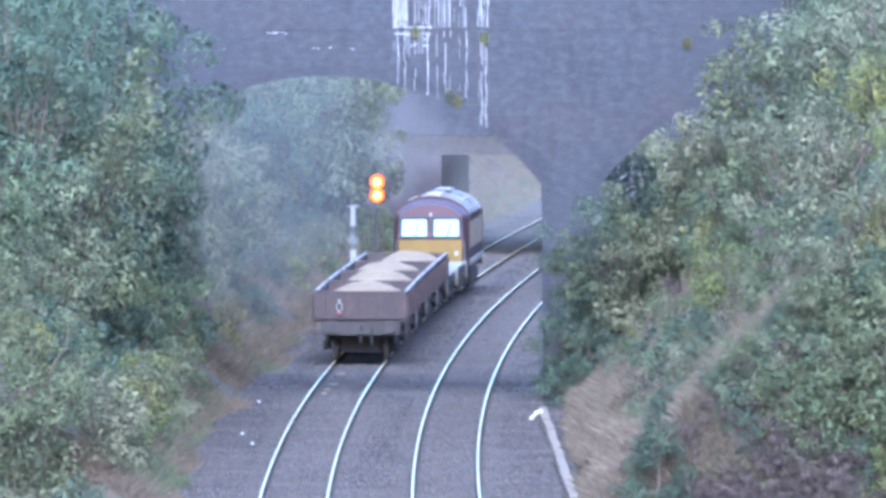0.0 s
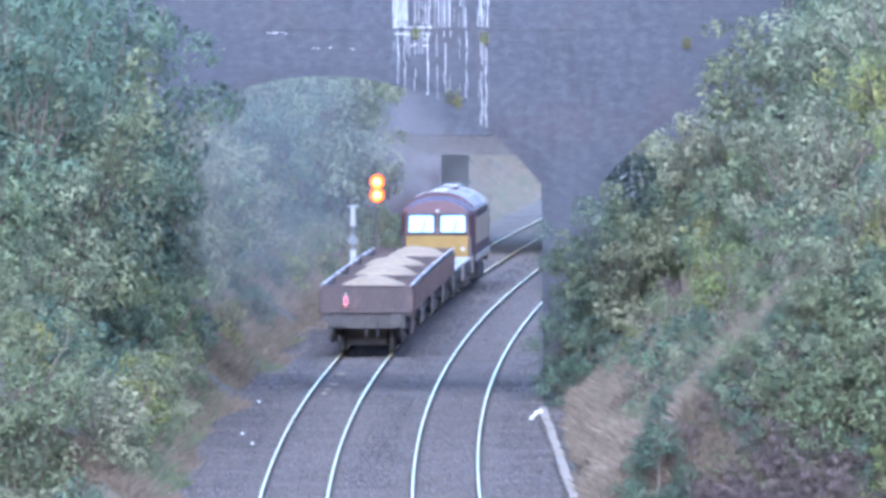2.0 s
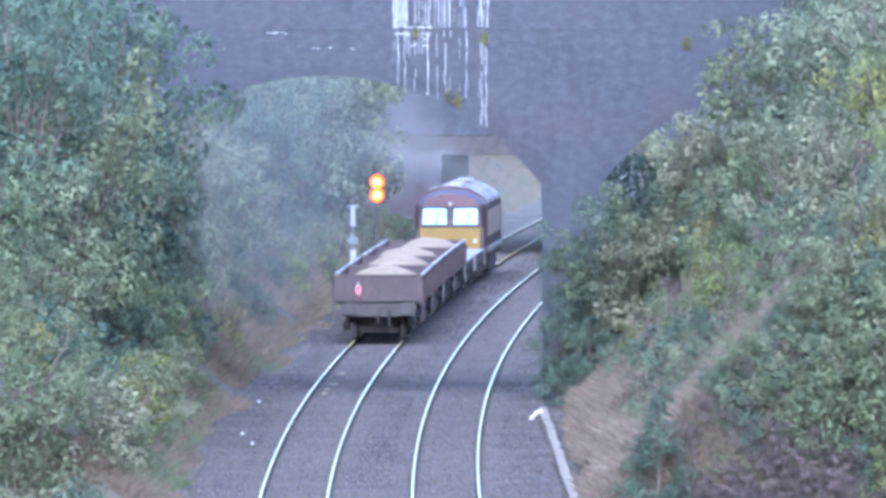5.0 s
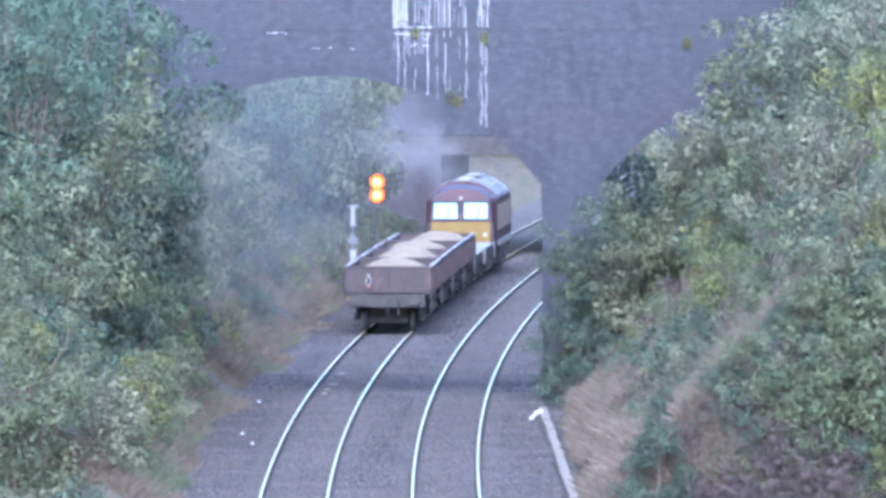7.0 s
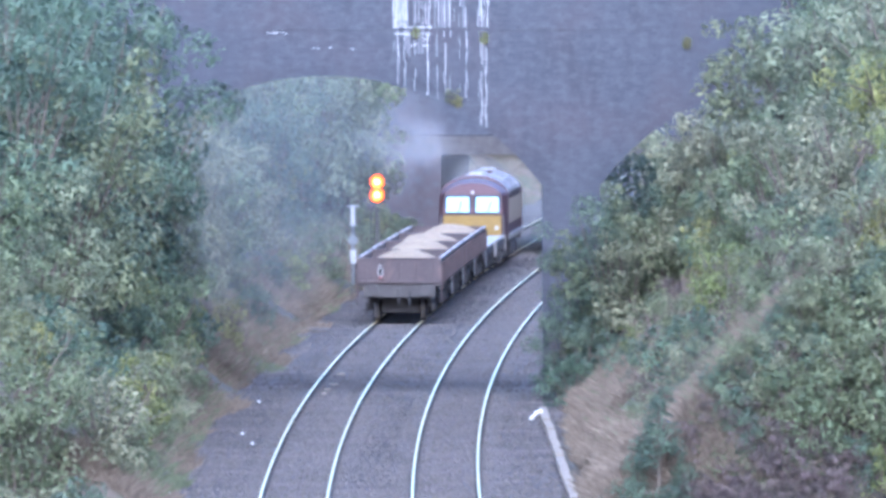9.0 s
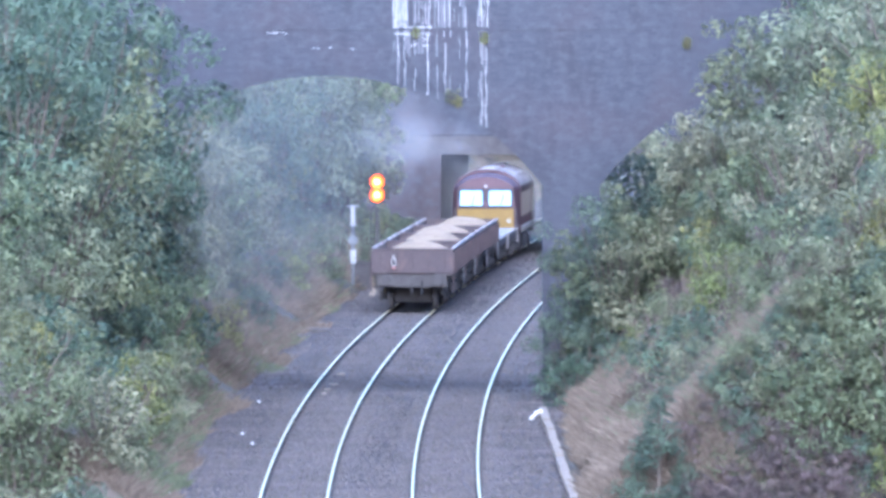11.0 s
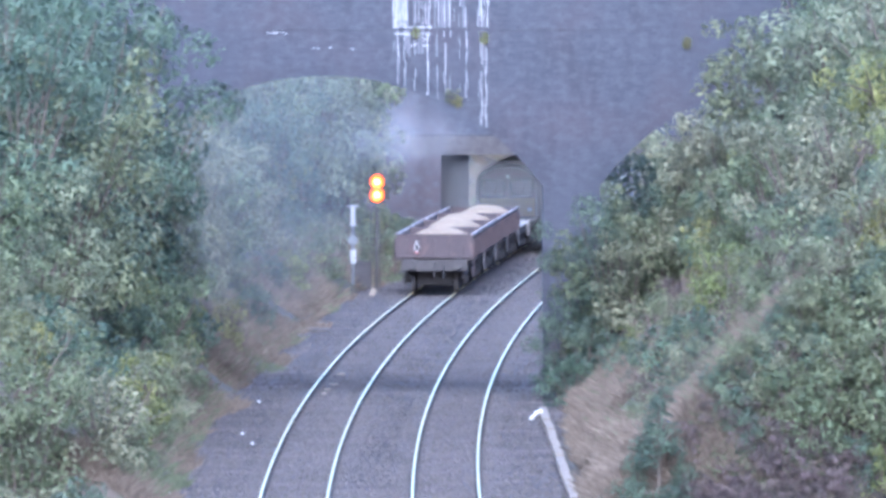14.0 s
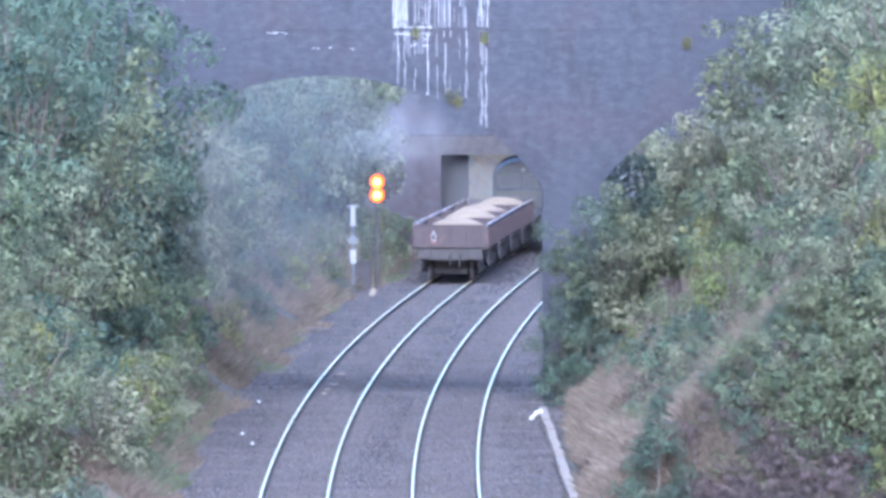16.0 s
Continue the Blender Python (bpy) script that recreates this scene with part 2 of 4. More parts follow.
# ---- small building helpers ----
def part(name, bm, mat, parent=None, label="", smooth=False, kind=""):
    me = bpy.data.meshes.new(name)
    bm.to_mesh(me)
    bm.free()
    for m in (mat if isinstance(mat, (list, tuple)) else [mat]):
        me.materials.append(m)
    if smooth:
        for p in me.polygons:
            p.use_smooth = True
    ob = new(name, me)
    ob.parent = parent
    return tagged(ob, label=label, kind=kind)


def thing(name, label, category, group="", at=None, kind=""):
    ob = new(name)
    ob.empty_display_size = 0.2
    if at is not None:
        ob.matrix_basis = at
    return tagged(ob, label, category, group, kind)


def box(bm, x, y, z, sx, sy, sz, bevel=0.0, mi=0):
    r = bmesh.ops.create_cube(bm, size=1, matrix=Matrix.Translation((x, y, z)) @ Matrix.Diagonal((sx, sy, sz, 1)))
    faces = {f for v in r["verts"] for f in v.link_faces}
    for f in faces:
        f.material_index = mi
    if bevel:
        edges = list({e for v in r["verts"] for e in v.link_edges})
        bmesh.ops.bevel(bm, geom=edges, offset=bevel, segments=1, affect="EDGES", profile=0.5)
    return bm


def rod(bm, a, b, r1, r2=None, n=10, mi=0):
    a, b = Vector(a), Vector(b)
    d = b - a
    m = Matrix.Translation((a + b) / 2) @ d.to_track_quat("Z", "Y").to_matrix().to_4x4()
    r = bmesh.ops.create_cone(bm, cap_ends=True, segments=n, radius1=r1, radius2=r1 if r2 is None else r2, depth=d.length, matrix=m)
    for f in {f for v in r["verts"] for f in v.link_faces}:
        f.material_index = mi
    return bm


def B():
    return bmesh.new()


def mesh_part(name, verts, faces, mat, parent=None, label="", kind=""):
    me = bpy.data.meshes.new(name)
    me.from_pydata(verts, [], faces)
    for m in (mat if isinstance(mat, (list, tuple)) else [mat]):
        me.materials.append(m)
    ob = new(name, me)
    ob.parent = parent
    return tagged(ob, label=label, kind=kind)


# ---- the line of the railway: lateral place of the far track's middle against distance ----
SPACING = 3.4
GAUGE = 0.7525


def line(d, side=0.0):
    e = min(max(d, 350.0), 715.0)
    u = (e - 440.0) / 100.0
    x = -2.8645 + 1.2253 * u + 0.7753 * u ** 2 - 0.0274 * u ** 3 - 0.0100 * u ** 4
    g = (1.2253 + 1.5506 * u - 0.0822 * u ** 2 - 0.04 * u ** 3) / 100.0
    return x + g * (d - e) + side


def on_line(d, ahead):
    """Pose of a vehicle whose tail stands at d and whose front stands ahead metres further."""
    a, b = line(d), line(d + ahead)
    return pose(a, d, 0, 0, 0, -math.degrees(math.atan2(b - a, ahead)))


LEFT_TOE, RIGHT_TOE = -2.9, SPACING + 2.85


def bank_height(u, d):
    """Height of the ground at u metres right of the far track's middle."""
    if u < LEFT_TOE:
        q = LEFT_TOE - u
        z = -0.25 + 0.90 * q
        top = 11.0
    elif u > RIGHT_TOE:
        q = u - RIGHT_TOE
        z = -0.25 + 1.0 * q
        top = 11.0
    else:
        return -0.13
    if d < 352:
        top = max(-1.5, 11.0 - (352 - d) * 1.3)
    return min(z, top + min(2.0, 0.02 * q))


# ---- ground ----
def ground():
    us = [-2500, -900, -300, -120, -60, -35, -22, -16] + [-13 + 0.6 * i for i in range(17)] + [LEFT_TOE, -2.2, -1.4, 0, 1.7, 3.4, 4.9, 5.5, RIGHT_TOE]
    rails = (-GAUGE, GAUGE, SPACING - GAUGE, SPACING + GAUGE)
    us += [r + q for r in rails for q in (-0.12, 0.12)]
    us += [RIGHT_TOE + 0.6 * (i + 1) for i in range(17)] + [19, 26, 40, 70, 150, 400, 1000, 2500]
    ds = [-2500, -800, -200, -20, 100, 200, 260, 300] + [320 + 4 * i for i in range(120)] + [341, 342, 343, 345, 346, 347, 350] + [850, 950, 1100, 1500, 2200, 4000]
    us, ds = sorted(set(us)), sorted(ds)
    verts, faces, ballast = [], [], []
    for d in ds:
        for u in us:
            z = bank_height(u, d)
            if z > 0.2 or u < LEFT_TOE or u > RIGHT_TOE:
                z += 0.25 * noise.noise(Vector((u * 0.5, d * 0.12, 3.0)))
            z = min(z, 0.3) if abs(u) > 200 and d < 300 else z
            verts.append((line(d) + u, d, z))
    n = len(us)
    for i in range(len(ds) - 1):
        for j in range(n - 1):
            faces.append((i * n + j, i * n + j + 1, (i + 1) * n + j + 1, (i + 1) * n + j))
            mid = (us[j] + us[j + 1]) / 2
            # 3: dark strip along each rail, shade beside it put into the colour
            bed = 3 if min(abs(mid - r) for r in rails) < 0.05 else 2 if abs(mid - SPACING) < GAUGE else 0
            ballast.append(1 if us[j] < LEFT_TOE - 0.01 or us[j + 1] > RIGHT_TOE + 0.01 else bed)
    ob = mesh_part("ground", verts, faces, [BALLAST, SOIL, BALLAST_BED, RAIL_RUST_SHADE], None, "railway cutting floor of grey ballast between overgrown earth banks", "structure")
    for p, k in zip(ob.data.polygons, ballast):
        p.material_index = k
        p.use_smooth = True
    return ob


ground()


# ---- rails and sleepers ----
def rail(name_side):
    prof = [(-0.07, -0.13), (0.07, -0.13), (0.07, -0.115), (0.012, -0.10), (0.012, -0.035), (0.034, -0.02), (0.030, 0.0), (-0.030, 0.0), (-0.034, -0.02),
            (-0.012, -0.035), (-0.012, -0.10), (-0.07, -0.115)]
    verts, faces, top = [], [], []
    ds = [250 + 4 * i for i in range(160)]
    k = len(prof)
    for d in ds:
        for x, z in prof:
            verts.append((line(d, name_side) + x, d, z))
    for i in range(len(ds) - 1):
        for j in range(k):
            q = (j + 1) % k
            faces.append((i * k + j, i * k + q, (i + 1) * k + q, (i + 1) * k + j))
            top.append(1 if j == 6 else 0)
    ob = mesh_part("rail", verts, faces, [RAIL_RUST_SHADE, RAIL_TOP], None)
    for p, t in zip(ob.data.polygons, top):
        p.material_index = t
    return tagged(ob, "long curved steel rail with a polished bright head", "rail", "running rails")


for off in (-GAUGE, GAUGE, SPACING - GAUGE, SPACING + GAUGE):
    rail(off)


def sleepers(side):
    verts, faces = [], []
    d = 300.0
    while d < 760:
        c = line(d, side)
        b = len(verts)
        for z, w in ((-0.20, 0.14), (-0.126, 0.11)):
            verts += [(c - 1.25, d - w, z), (c + 1.25, d - w, z), (c + 1.25, d + w, z), (c - 1.25, d + w, z)]
        faces += [(b + 4, b + 5, b + 6, b + 7), (b, b + 1, b + 5, b + 4), (b + 1, b + 2, b + 6, b + 5), (b + 2, b + 3, b + 7, b + 6), (b + 3, b, b + 4, b + 7)]
        d += 0.65
    ob = mesh_part("sleepers", verts, faces, SLEEPER)
    tagged(ob, "row of weathered grey concrete sleepers sunk in ballast", "sleepers", kind="stuff")


sleepers(0)
sleepers(SPACING)


def ballast_stones():
    rng = random.Random(14)
    verts, faces = [], []
    for i in range(30000):
        d = 346 + 300 * rng.random() ** 1.8
        u = rng.uniform(LEFT_TOE - 0.1, RIGHT_TOE + 0.05)
        if min(abs(u - o) for o in (-GAUGE, GAUGE, SPACING - GAUGE, SPACING + GAUGE)) < 0.09:
            continue
        r = rng.uniform(0.022, 0.05)
        x, z, b = line(d) + u, -0.13, len(verts)
        for k in range(4):
            a = k * math.pi / 2 + rng.uniform(-0.5, 0.5)
            verts.append((x + r * 1.3 * math.cos(a), d + r * 1.3 * math.sin(a), z - 0.01))
        verts.append((x + rng.uniform(-0.5, 0.5) * r, d + rng.uniform(-0.5, 0.5) * r, z + r * rng.uniform(0.8, 1.5)))
        faces += [(b, b + 1, b + 4), (b + 1, b + 2, b + 4), (b + 2, b + 3, b + 4), (b + 3, b, b + 4)]
    ob = mesh_part("ballast_stones", verts, faces, STONES)
    tagged(ob, "loose grey ballast stones scattered over the track bed", "ballast", kind="stuff")


ballast_stones()


# ---- the brick arch bridge ----
NEAR = 435.0
BACK = 438.2
ARCH_X, ARCH_Z, ARCH_R = -3.25, 1.29, 7.44
SPRING = 5.62
PIER_L, PIER_R = 2.74, 4.32


def arch_bridge():
    bridge = thing("road_bridge", "old blue brick arched road bridge with white lime stains", "bridge", at=pose(0, NEAR, 0))
    depth = BACK - NEAR
    # outline of the face: columns between the arch's line and the top
    half = PIER_L - ARCH_X
    second = PIER_R + half

    def under(x):
        if x < ARCH_X - half:
            return -1.0
        if x <= PIER_L:
            return ARCH_Z + math.sqrt(max(ARCH_R ** 2 - (x - ARCH_X) ** 2, 0.01))
        if x < PIER_R:
            return -1.0
        if x <= second + half:
            return ARCH_Z + math.sqrt(max(ARCH_R ** 2 - (x - second) ** 2, 0.01))
        return -1.0

    edges = [-30.0, ARCH_X - half - 0.001] + [ARCH_X - half + 2 * half * i / 48 for i in range(49)]
    edges += [PIER_L + 0.001, PIER_R - 0.001] + [PIER_R + 2 * half * i / 48 for i in range(49)] + [second + half + 0.001, 40.0]
    TOP = 12.0
    verts, faces = [], []
    for x in edges:
        z = under(x)
        verts += [(x, 0, z), (x, 0, TOP), (x, depth, z), (x, depth, TOP)]
    for i in range(len(edges) - 1):
        a, b = 4 * i, 4 * i + 4
        faces += [(a, b, b + 1, a + 1), (a + 2, a + 3, b + 3, b + 2), (a, a + 2, b + 2, b), (a + 1, b + 1, b + 3, a + 3)]
    mesh_part("wall", verts, faces, BRICK, bridge)
    # raised ring of voussoirs round each arch
    for cx in (ARCH_X, second):
        bm = B()
        a0 = math.acos(half / ARCH_R)
        steps = 40
        for ring in range(2):
            for i in range(steps):
                t0 = a0 + (math.pi - 2 * a0) * (i + 0.04) / steps
                t1 = a0 + (math.pi - 2 * a0) * (i + 0.96) / steps
                r0, r1 = ARCH_R + 0.005 + 0.24 * ring, ARCH_R + 0.225 + 0.24 * ring
                vs = []
                for y in (-0.03 + 0.008 * ring, 0.2):
                    for r, t in ((r0, t0), (r1, t0), (r1, t1), (r0, t1)):
                        vs.append(bm.verts.new((cx + r * math.cos(t), y, ARCH_Z + r * math.sin(t))))
                for q in ((0, 1, 2, 3), (7, 6, 5, 4), (0, 4, 5, 1), (1, 5, 6, 2), (2, 6, 7, 3), (3, 7, 4, 0)):
                    bm.faces.new([vs[k] for k in q])
        part("arch_ring", bm, BRICK, bridge, "brick arch ring in two courses", kind="stuff")
    # ledges
    bm = box(B(), 5, -0.007, 10.02, 70, 0.014, 0.05, 0.004)
    part("string_course", bm, BRICK, bridge, "dark projecting stone ledge")
    bm = box(B(), 5, depth / 2, 12.1, 70, depth + 0.3, 0.2, 0.03)
    part("coping", bm, STONE, bridge)
    # lime runs
    rng = random.Random(5)
    runs = []
    def streak(x, z0, z1, w, fill):
        z = z0
        while z > z1:
            h = rng.uniform(0.15, 0.7)
            if rng.random() < fill:
                ww = w * rng.uniform(0.25, 0.52)
                xx = x + rng.uniform(-0.028, 0.028)
                runs.append((xx, z, max(z - h, z1), ww))
            z -= h * rng.uniform(0.45, 0.75)
    for k in range(11):
        streak(-1.37 + 0.037 * k, 12.0, 10.08, rng.uniform(0.03, 0.05), 0.92)
    for x, w, fill in ((-0.76, 0.03, 0.7), (-0.66, 0.03, 0.75), (-0.57, 0.035, 0.85), (-0.48, 0.025, 0.7), (-0.37, 0.05, 0.95), (-0.19, 0.03, 0.6), (-0.10, 0.025, 0.6), (0.05, 0.045, 0.9),
                       (0.20, 0.04, 0.85), (0.33, 0.025, 0.6), (0.45, 0.035, 0.8), (0.64, 0.04, 0.85), (0.98, 0.03, 0.75), (1.06, 0.045, 0.95), (1.15, 0.03, 0.7), (1.23, 0.045, 0.95)):
        streak(x, 12.0, 10.08, w * 1.25, fill)
    for x, w, fill, low in ((-1.34, 0.03, 0.6, 9.3), (-1.22, 0.05, 0.9, 8.5), (-1.05, 0.035, 0.75, 8.4), (-0.76, 0.035, 0.6, 8.3), (-0.42, 0.055, 0.9, 8.1), (-0.17, 0.03, 0.5, 8.1), (0.05, 0.04, 0.75, 8.2),
                            (0.20, 0.035, 0.6, 8.1), (0.45, 0.025, 0.4, 8.3), (0.64, 0.035, 0.7, 8.1), (0.98, 0.02, 0.35, 8.0), (1.06, 0.04, 0.85, 7.35), (1.18, 0.035, 0.75, 7.3)):
        arch = ARCH_Z + math.sqrt(ARCH_R ** 2 - (x - ARCH_X) ** 2)
        streak(x, 9.98, max(low, arch + 0.03), w * 1.2, fill)
    verts, faces = [], []
    def quad(x0, x1, z1, z0, y):
        b = len(verts)
        verts.extend([(x0, y, z0), (x1, y, z0), (x1, y, z1), (x0, y, z1)])
        faces.append((b, b + 1, b + 2, b + 3))
    wash_v, wash_f = [], []
    for k in range(44):
        x = rng.uniform(-1.36, 0.62) if k > 16 else rng.uniform(-1.36, -0.95)
        top = 12.0 if k % 3 or k < 17 else 10.05
        low = 10.06 if top > 11 else rng.uniform(9.1, 9.6)
        w = rng.uniform(0.02, 0.07)
        if top < 11:
            x = rng.uniform(-1.3, -0.35)
        y = -0.0025 - 0.0001 * (k % 12)
        b = len(wash_v)
        wash_v += [(x, y, low), (x + w, y, low), (x + w, y, top), (x, y, top)]
        wash_f.append((b, b + 1, b + 2, b + 3))
    mesh_part("lime_wash", wash_v, wash_f, LIME_WASH, bridge, "thin grey lime wash on the brickwork", "stuff")
    for i, (x, za, zb, w) in enumerate(runs):
        quad(x - w / 2, x + w / 2, za, zb, -0.004 - 0.0012 * (i % 9) if not (9.9 < za < 10.2 or zb < ARCH_Z + math.sqrt(ARCH_R ** 2 - (x - ARCH_X) ** 2) + 0.75) else -0.036)
    for k in range(34):
        x, z = rng.uniform(-1.40, -0.36), (10.08, 9.90)[k % 2]
        quad(x, x + rng.uniform(0.04, 0.16), z + rng.uniform(0.0, 0.02), z - rng.uniform(0.02, 0.04), -0.036 - 0.001 * (k % 7))
    for k in range(16):
        x, z = rng.uniform(-1.05, -0.36), rng.uniform(9.55, 9.88)
        quad(x, x + rng.uniform(0.03, 0.12), z, z - rng.uniform(0.02, 0.05), -0.016 - 0.0006 * (k % 9))
    for x0, x1, z, n in ((-5.0, -4.3, 9.92, 9), (-3.6, -2.9, 9.50, 5), (-2.6, -2.4, 9.46, 2)):
        for k in range(n):
            x = rng.uniform(x0, x1)
            zz = z + rng.uniform(-0.02, 0.02)
            quad(x, x + rng.uniform(0.03, 0.09), zz + 0.012, zz - 0.015, -0.006 - 0.0012 * (k % 9))
    mesh_part("lime_streaks", verts, faces, LIME, bridge, "white lime runs down the brickwork", "stuff")
    return bridge


arch_bridge()


# ---- the flat bridge beyond ----
FAR0, FAR1 = 637.0, 668.0


def far_bridge():
    b = thing("rail_bridge", "low flat-decked brick bridge farther along the cutting", "bridge", at=pose(0, 0, 0))
    wall = lambda d: line(d) - 0.75 - 1.52
    verts = []
    ds = [FAR0 + (FAR1 - FAR0) * i / 8 for i in range(9)]
    for d in ds:
        for x in (wall(d) - 40, wall(d)):
            verts += [(x, d, -0.5), (x, d, 3.9)]
    faces = []
    for i in range(8):
        a, c = 4 * i, 4 * i + 4
        faces += [(a + 2, c + 2, c + 3, a + 3), (a, a + 1, c + 1, c), (a + 1, a + 3, c + 3, c + 1)]
    faces += [(0, 2, 3, 1), (32, 33, 35, 34)]
    mesh_part("abutment", verts, faces, BRICK_FAR, b, "reddish brick abutment")
    bm = box(B(), 0, (FAR0 + FAR1) / 2, 4.28, 140, FAR1 - FAR0 + 0.02, 0.76, 0.004)
    part("girder", bm, UNDER, b, "dark riveted girder")
    bm = box(B(), 0, (FAR0 + FAR1) / 2, 6.72, 140, FAR1 - FAR0, 4.12, 0.03)
    part("deck", bm, BRICK, b)
    verts, faces = [], []
    for d in (FAR0, FAR1):
        x = line(d) + SPACING + 0.75 + 1.6
        verts += [(x, d, -0.5), (x, d, 3.9), (x + 40, d, 3.9), (x + 40, d, -0.5)]
    faces = [(0, 1, 2, 3), (4, 7, 6, 5), (0, 4, 5, 1), (1, 5, 6, 2)]
    mesh_part("abutment", verts, faces, BRICK_FAR, b, "reddish brick abutment")


far_bridge()


# ---- train ----
def wheelset(parent, y, r=0.46):
    for x in (-0.75, 0.75):
        bm = rod(B(), (x - 0.065, y, r), (x + 0.065, y, r), r, n=24)
        part("wheel", bm, UNDER, parent)
    part("axle", rod(B(), (-0.7, y, r), (0.7, y, r), 0.08), UNDER, parent)


def bogie(parent, y, base=1.8, r=0.46, axles=2):
    bm = B()
    span = base * (axles - 1)
    for x in (-0.98, 0.98):
        box(bm, x, y, 0.62, 0.14, span + 0.9, 0.26, 0.03)
        for k in range(axles):
            box(bm, x + (0.08 if x > 0 else -0.08), y - span / 2 + base * k, 0.46, 0.14, 0.3, 0.3, 0.04)
        for k in range(axles - 1):
            for q in (-0.2, 0.0, 0.2):
                rod(bm, (x, y - span / 2 + base * (k + 0.5) + q, 0.32), (x, y - span / 2 + base * (k + 0.5) + q, 0.6), 0.07, n=8)
    box(bm, 0, y, 0.66, 1.9, 0.5, 0.22, 0.03)
    box(bm, 0, y, 0.50, 1.25, span + 0.5, 0.5, 0.03)
    part("bogie_frame", bm, UNDER, parent)
    for k in range(axles):
        wheelset(parent, y - span / 2 + base * k, r)


def buffers(parent, y, sign, z=1.03):
    for x in (-0.87, 0.87):
        bm = rod(B(), (x, y, z), (x, y + sign * 0.42, z), 0.10, n=12)
        rod(bm, (x, y + sign * 0.40, z), (x, y + sign * 0.48, z), 0.20, 0.19, n=18)
        part("buffer", bm, UNDER, parent)
    bm = box(B(), 0, y + sign * 0.14, z - 0.02, 0.10, 0.30, 0.16, 0.02)
    rod(bm, (0, y + sign * 0.26, z), (0, y + sign * 0.30, z - 0.45), 0.035, n=8)
    rod(bm, (-0.08, y + sign * 0.28, z - 0.2), (0.08, y + sign * 0.28, z - 0.2), 0.05, n=8)
    part("coupling_hook", bm, UNDER, parent)
    bm = rod(B(), (0.34, y + sign * 0.06, z - 0.05), (0.34, y + sign * 0.22, z - 0.5), 0.035, n=8)
    part("brake_hose", bm, BLACK, parent)


WAGON_LEN, PITCH = 13.9, 14.9
RIM_Z = 2.03
HALF_W = 1.36


def box_wagon():
    w = thing("box_wagon", "rusty brown open bogie box wagon loaded with crushed stone", "wagon", "box wagons of the train")
    L, z0 = WAGON_LEN, 1.22
    for x in (-HALF_W + 0.03, HALF_W - 0.03):
        bm = box(B(), x, L / 2 + 0.5, (z0 + RIM_Z) / 2, 0.06, L, RIM_Z - z0)
        s = 1 if x > 0 else -1
        for i in range(12):
            box(bm, x + s * 0.06, 0.5 + 0.35 + (L - 0.7) * i / 11, (z0 + RIM_Z) / 2 - 0.04, 0.09, 0.13, RIM_Z - z0 - 0.1, 0.015)
        part("side_wall", bm, WAGON, w)
        bm = box(B(), x + s * 0.02, L / 2 + 0.5, RIM_Z + 0.03, 0.10, L, 0.07, 0.015)
        part("top_rail", bm, RIM, w, "pale worn steel top rail")
    for y in (0.53, L + 0.47):
        s = -1 if y < 1 else 1
        bm = box(B(), 0, y, (z0 + RIM_Z) / 2, 2 * HALF_W - 0.12, 0.06, RIM_Z - z0)
        for i in range(5):
            box(bm, -1.08 + 0.54 * i, y + s * 0.05, (z0 + RIM_Z) / 2 - 0.03, 0.09, 0.06, RIM_Z - z0 - 0.12, 0.01)
        box(bm, 0, y + s * 0.05, z0 + 0.06, 2 * HALF_W - 0.1, 0.08, 0.10, 0.015)
        part("end_wall", bm, WAGON, w)
        part("end_rail", box(B(), 0, y, RIM_Z + 0.02, 2 * HALF_W - 0.16, 0.11, 0.06, 0.012), WAGON, w)
    part("floor_plate", box(B(), 0, L / 2 + 0.5, z0 - 0.03, 2 * HALF_W - 0.02, L - 0.02, 0.06), UNDER, w)
    bm = B()
    for x in (-1.05, 1.05):
        box(bm, x, L / 2 + 0.5, 1.05, 0.12, L - 0.2, 0.27, 0.02)
    for y in (0.60, L + 0.40):
        box(bm, 0, y, 0.97, 2.35, 0.16, 0.42, 0.02)
    box(bm, 0, L / 2 + 0.5, 1.0, 0.5, L - 1, 0.3)
    for y in (L / 2 - 1, L / 2 + 1.2):
        box(bm, 0.75, y, 0.75, 0.5, 0.9, 0.42, 0.04)
        rod(bm, (-0.7, y - 0.5, 0.75), (-0.7, y + 0.5, 0.75), 0.2, n=12)
    part("underframe", bm, UNDER, w)
    for y in (0.75, L + 0.25):
        for x in (HALF_W + 0.03, -HALF_W - 0.03):
            bm = B()
            for q in (-0.14, 0.14):
                rod(bm, (x, y + q, 0.62), (x, y + q, 1.5), 0.022, n=6)
            for k in range(4):
                rod(bm, (x, y - 0.14, 0.66 + 0.24 * k), (x, y + 0.14, 0.66 + 0.24 * k), 0.022, n=6)
            part("ladder", bm, GREY if y > 1 and x > 0 else WAGON, w)
    for y in (2.5, L - 1.5):
        bogie(w, y)
    buffers(w, 0.5, -1)
    buffers(w, L + 0.5, 1)
    return w


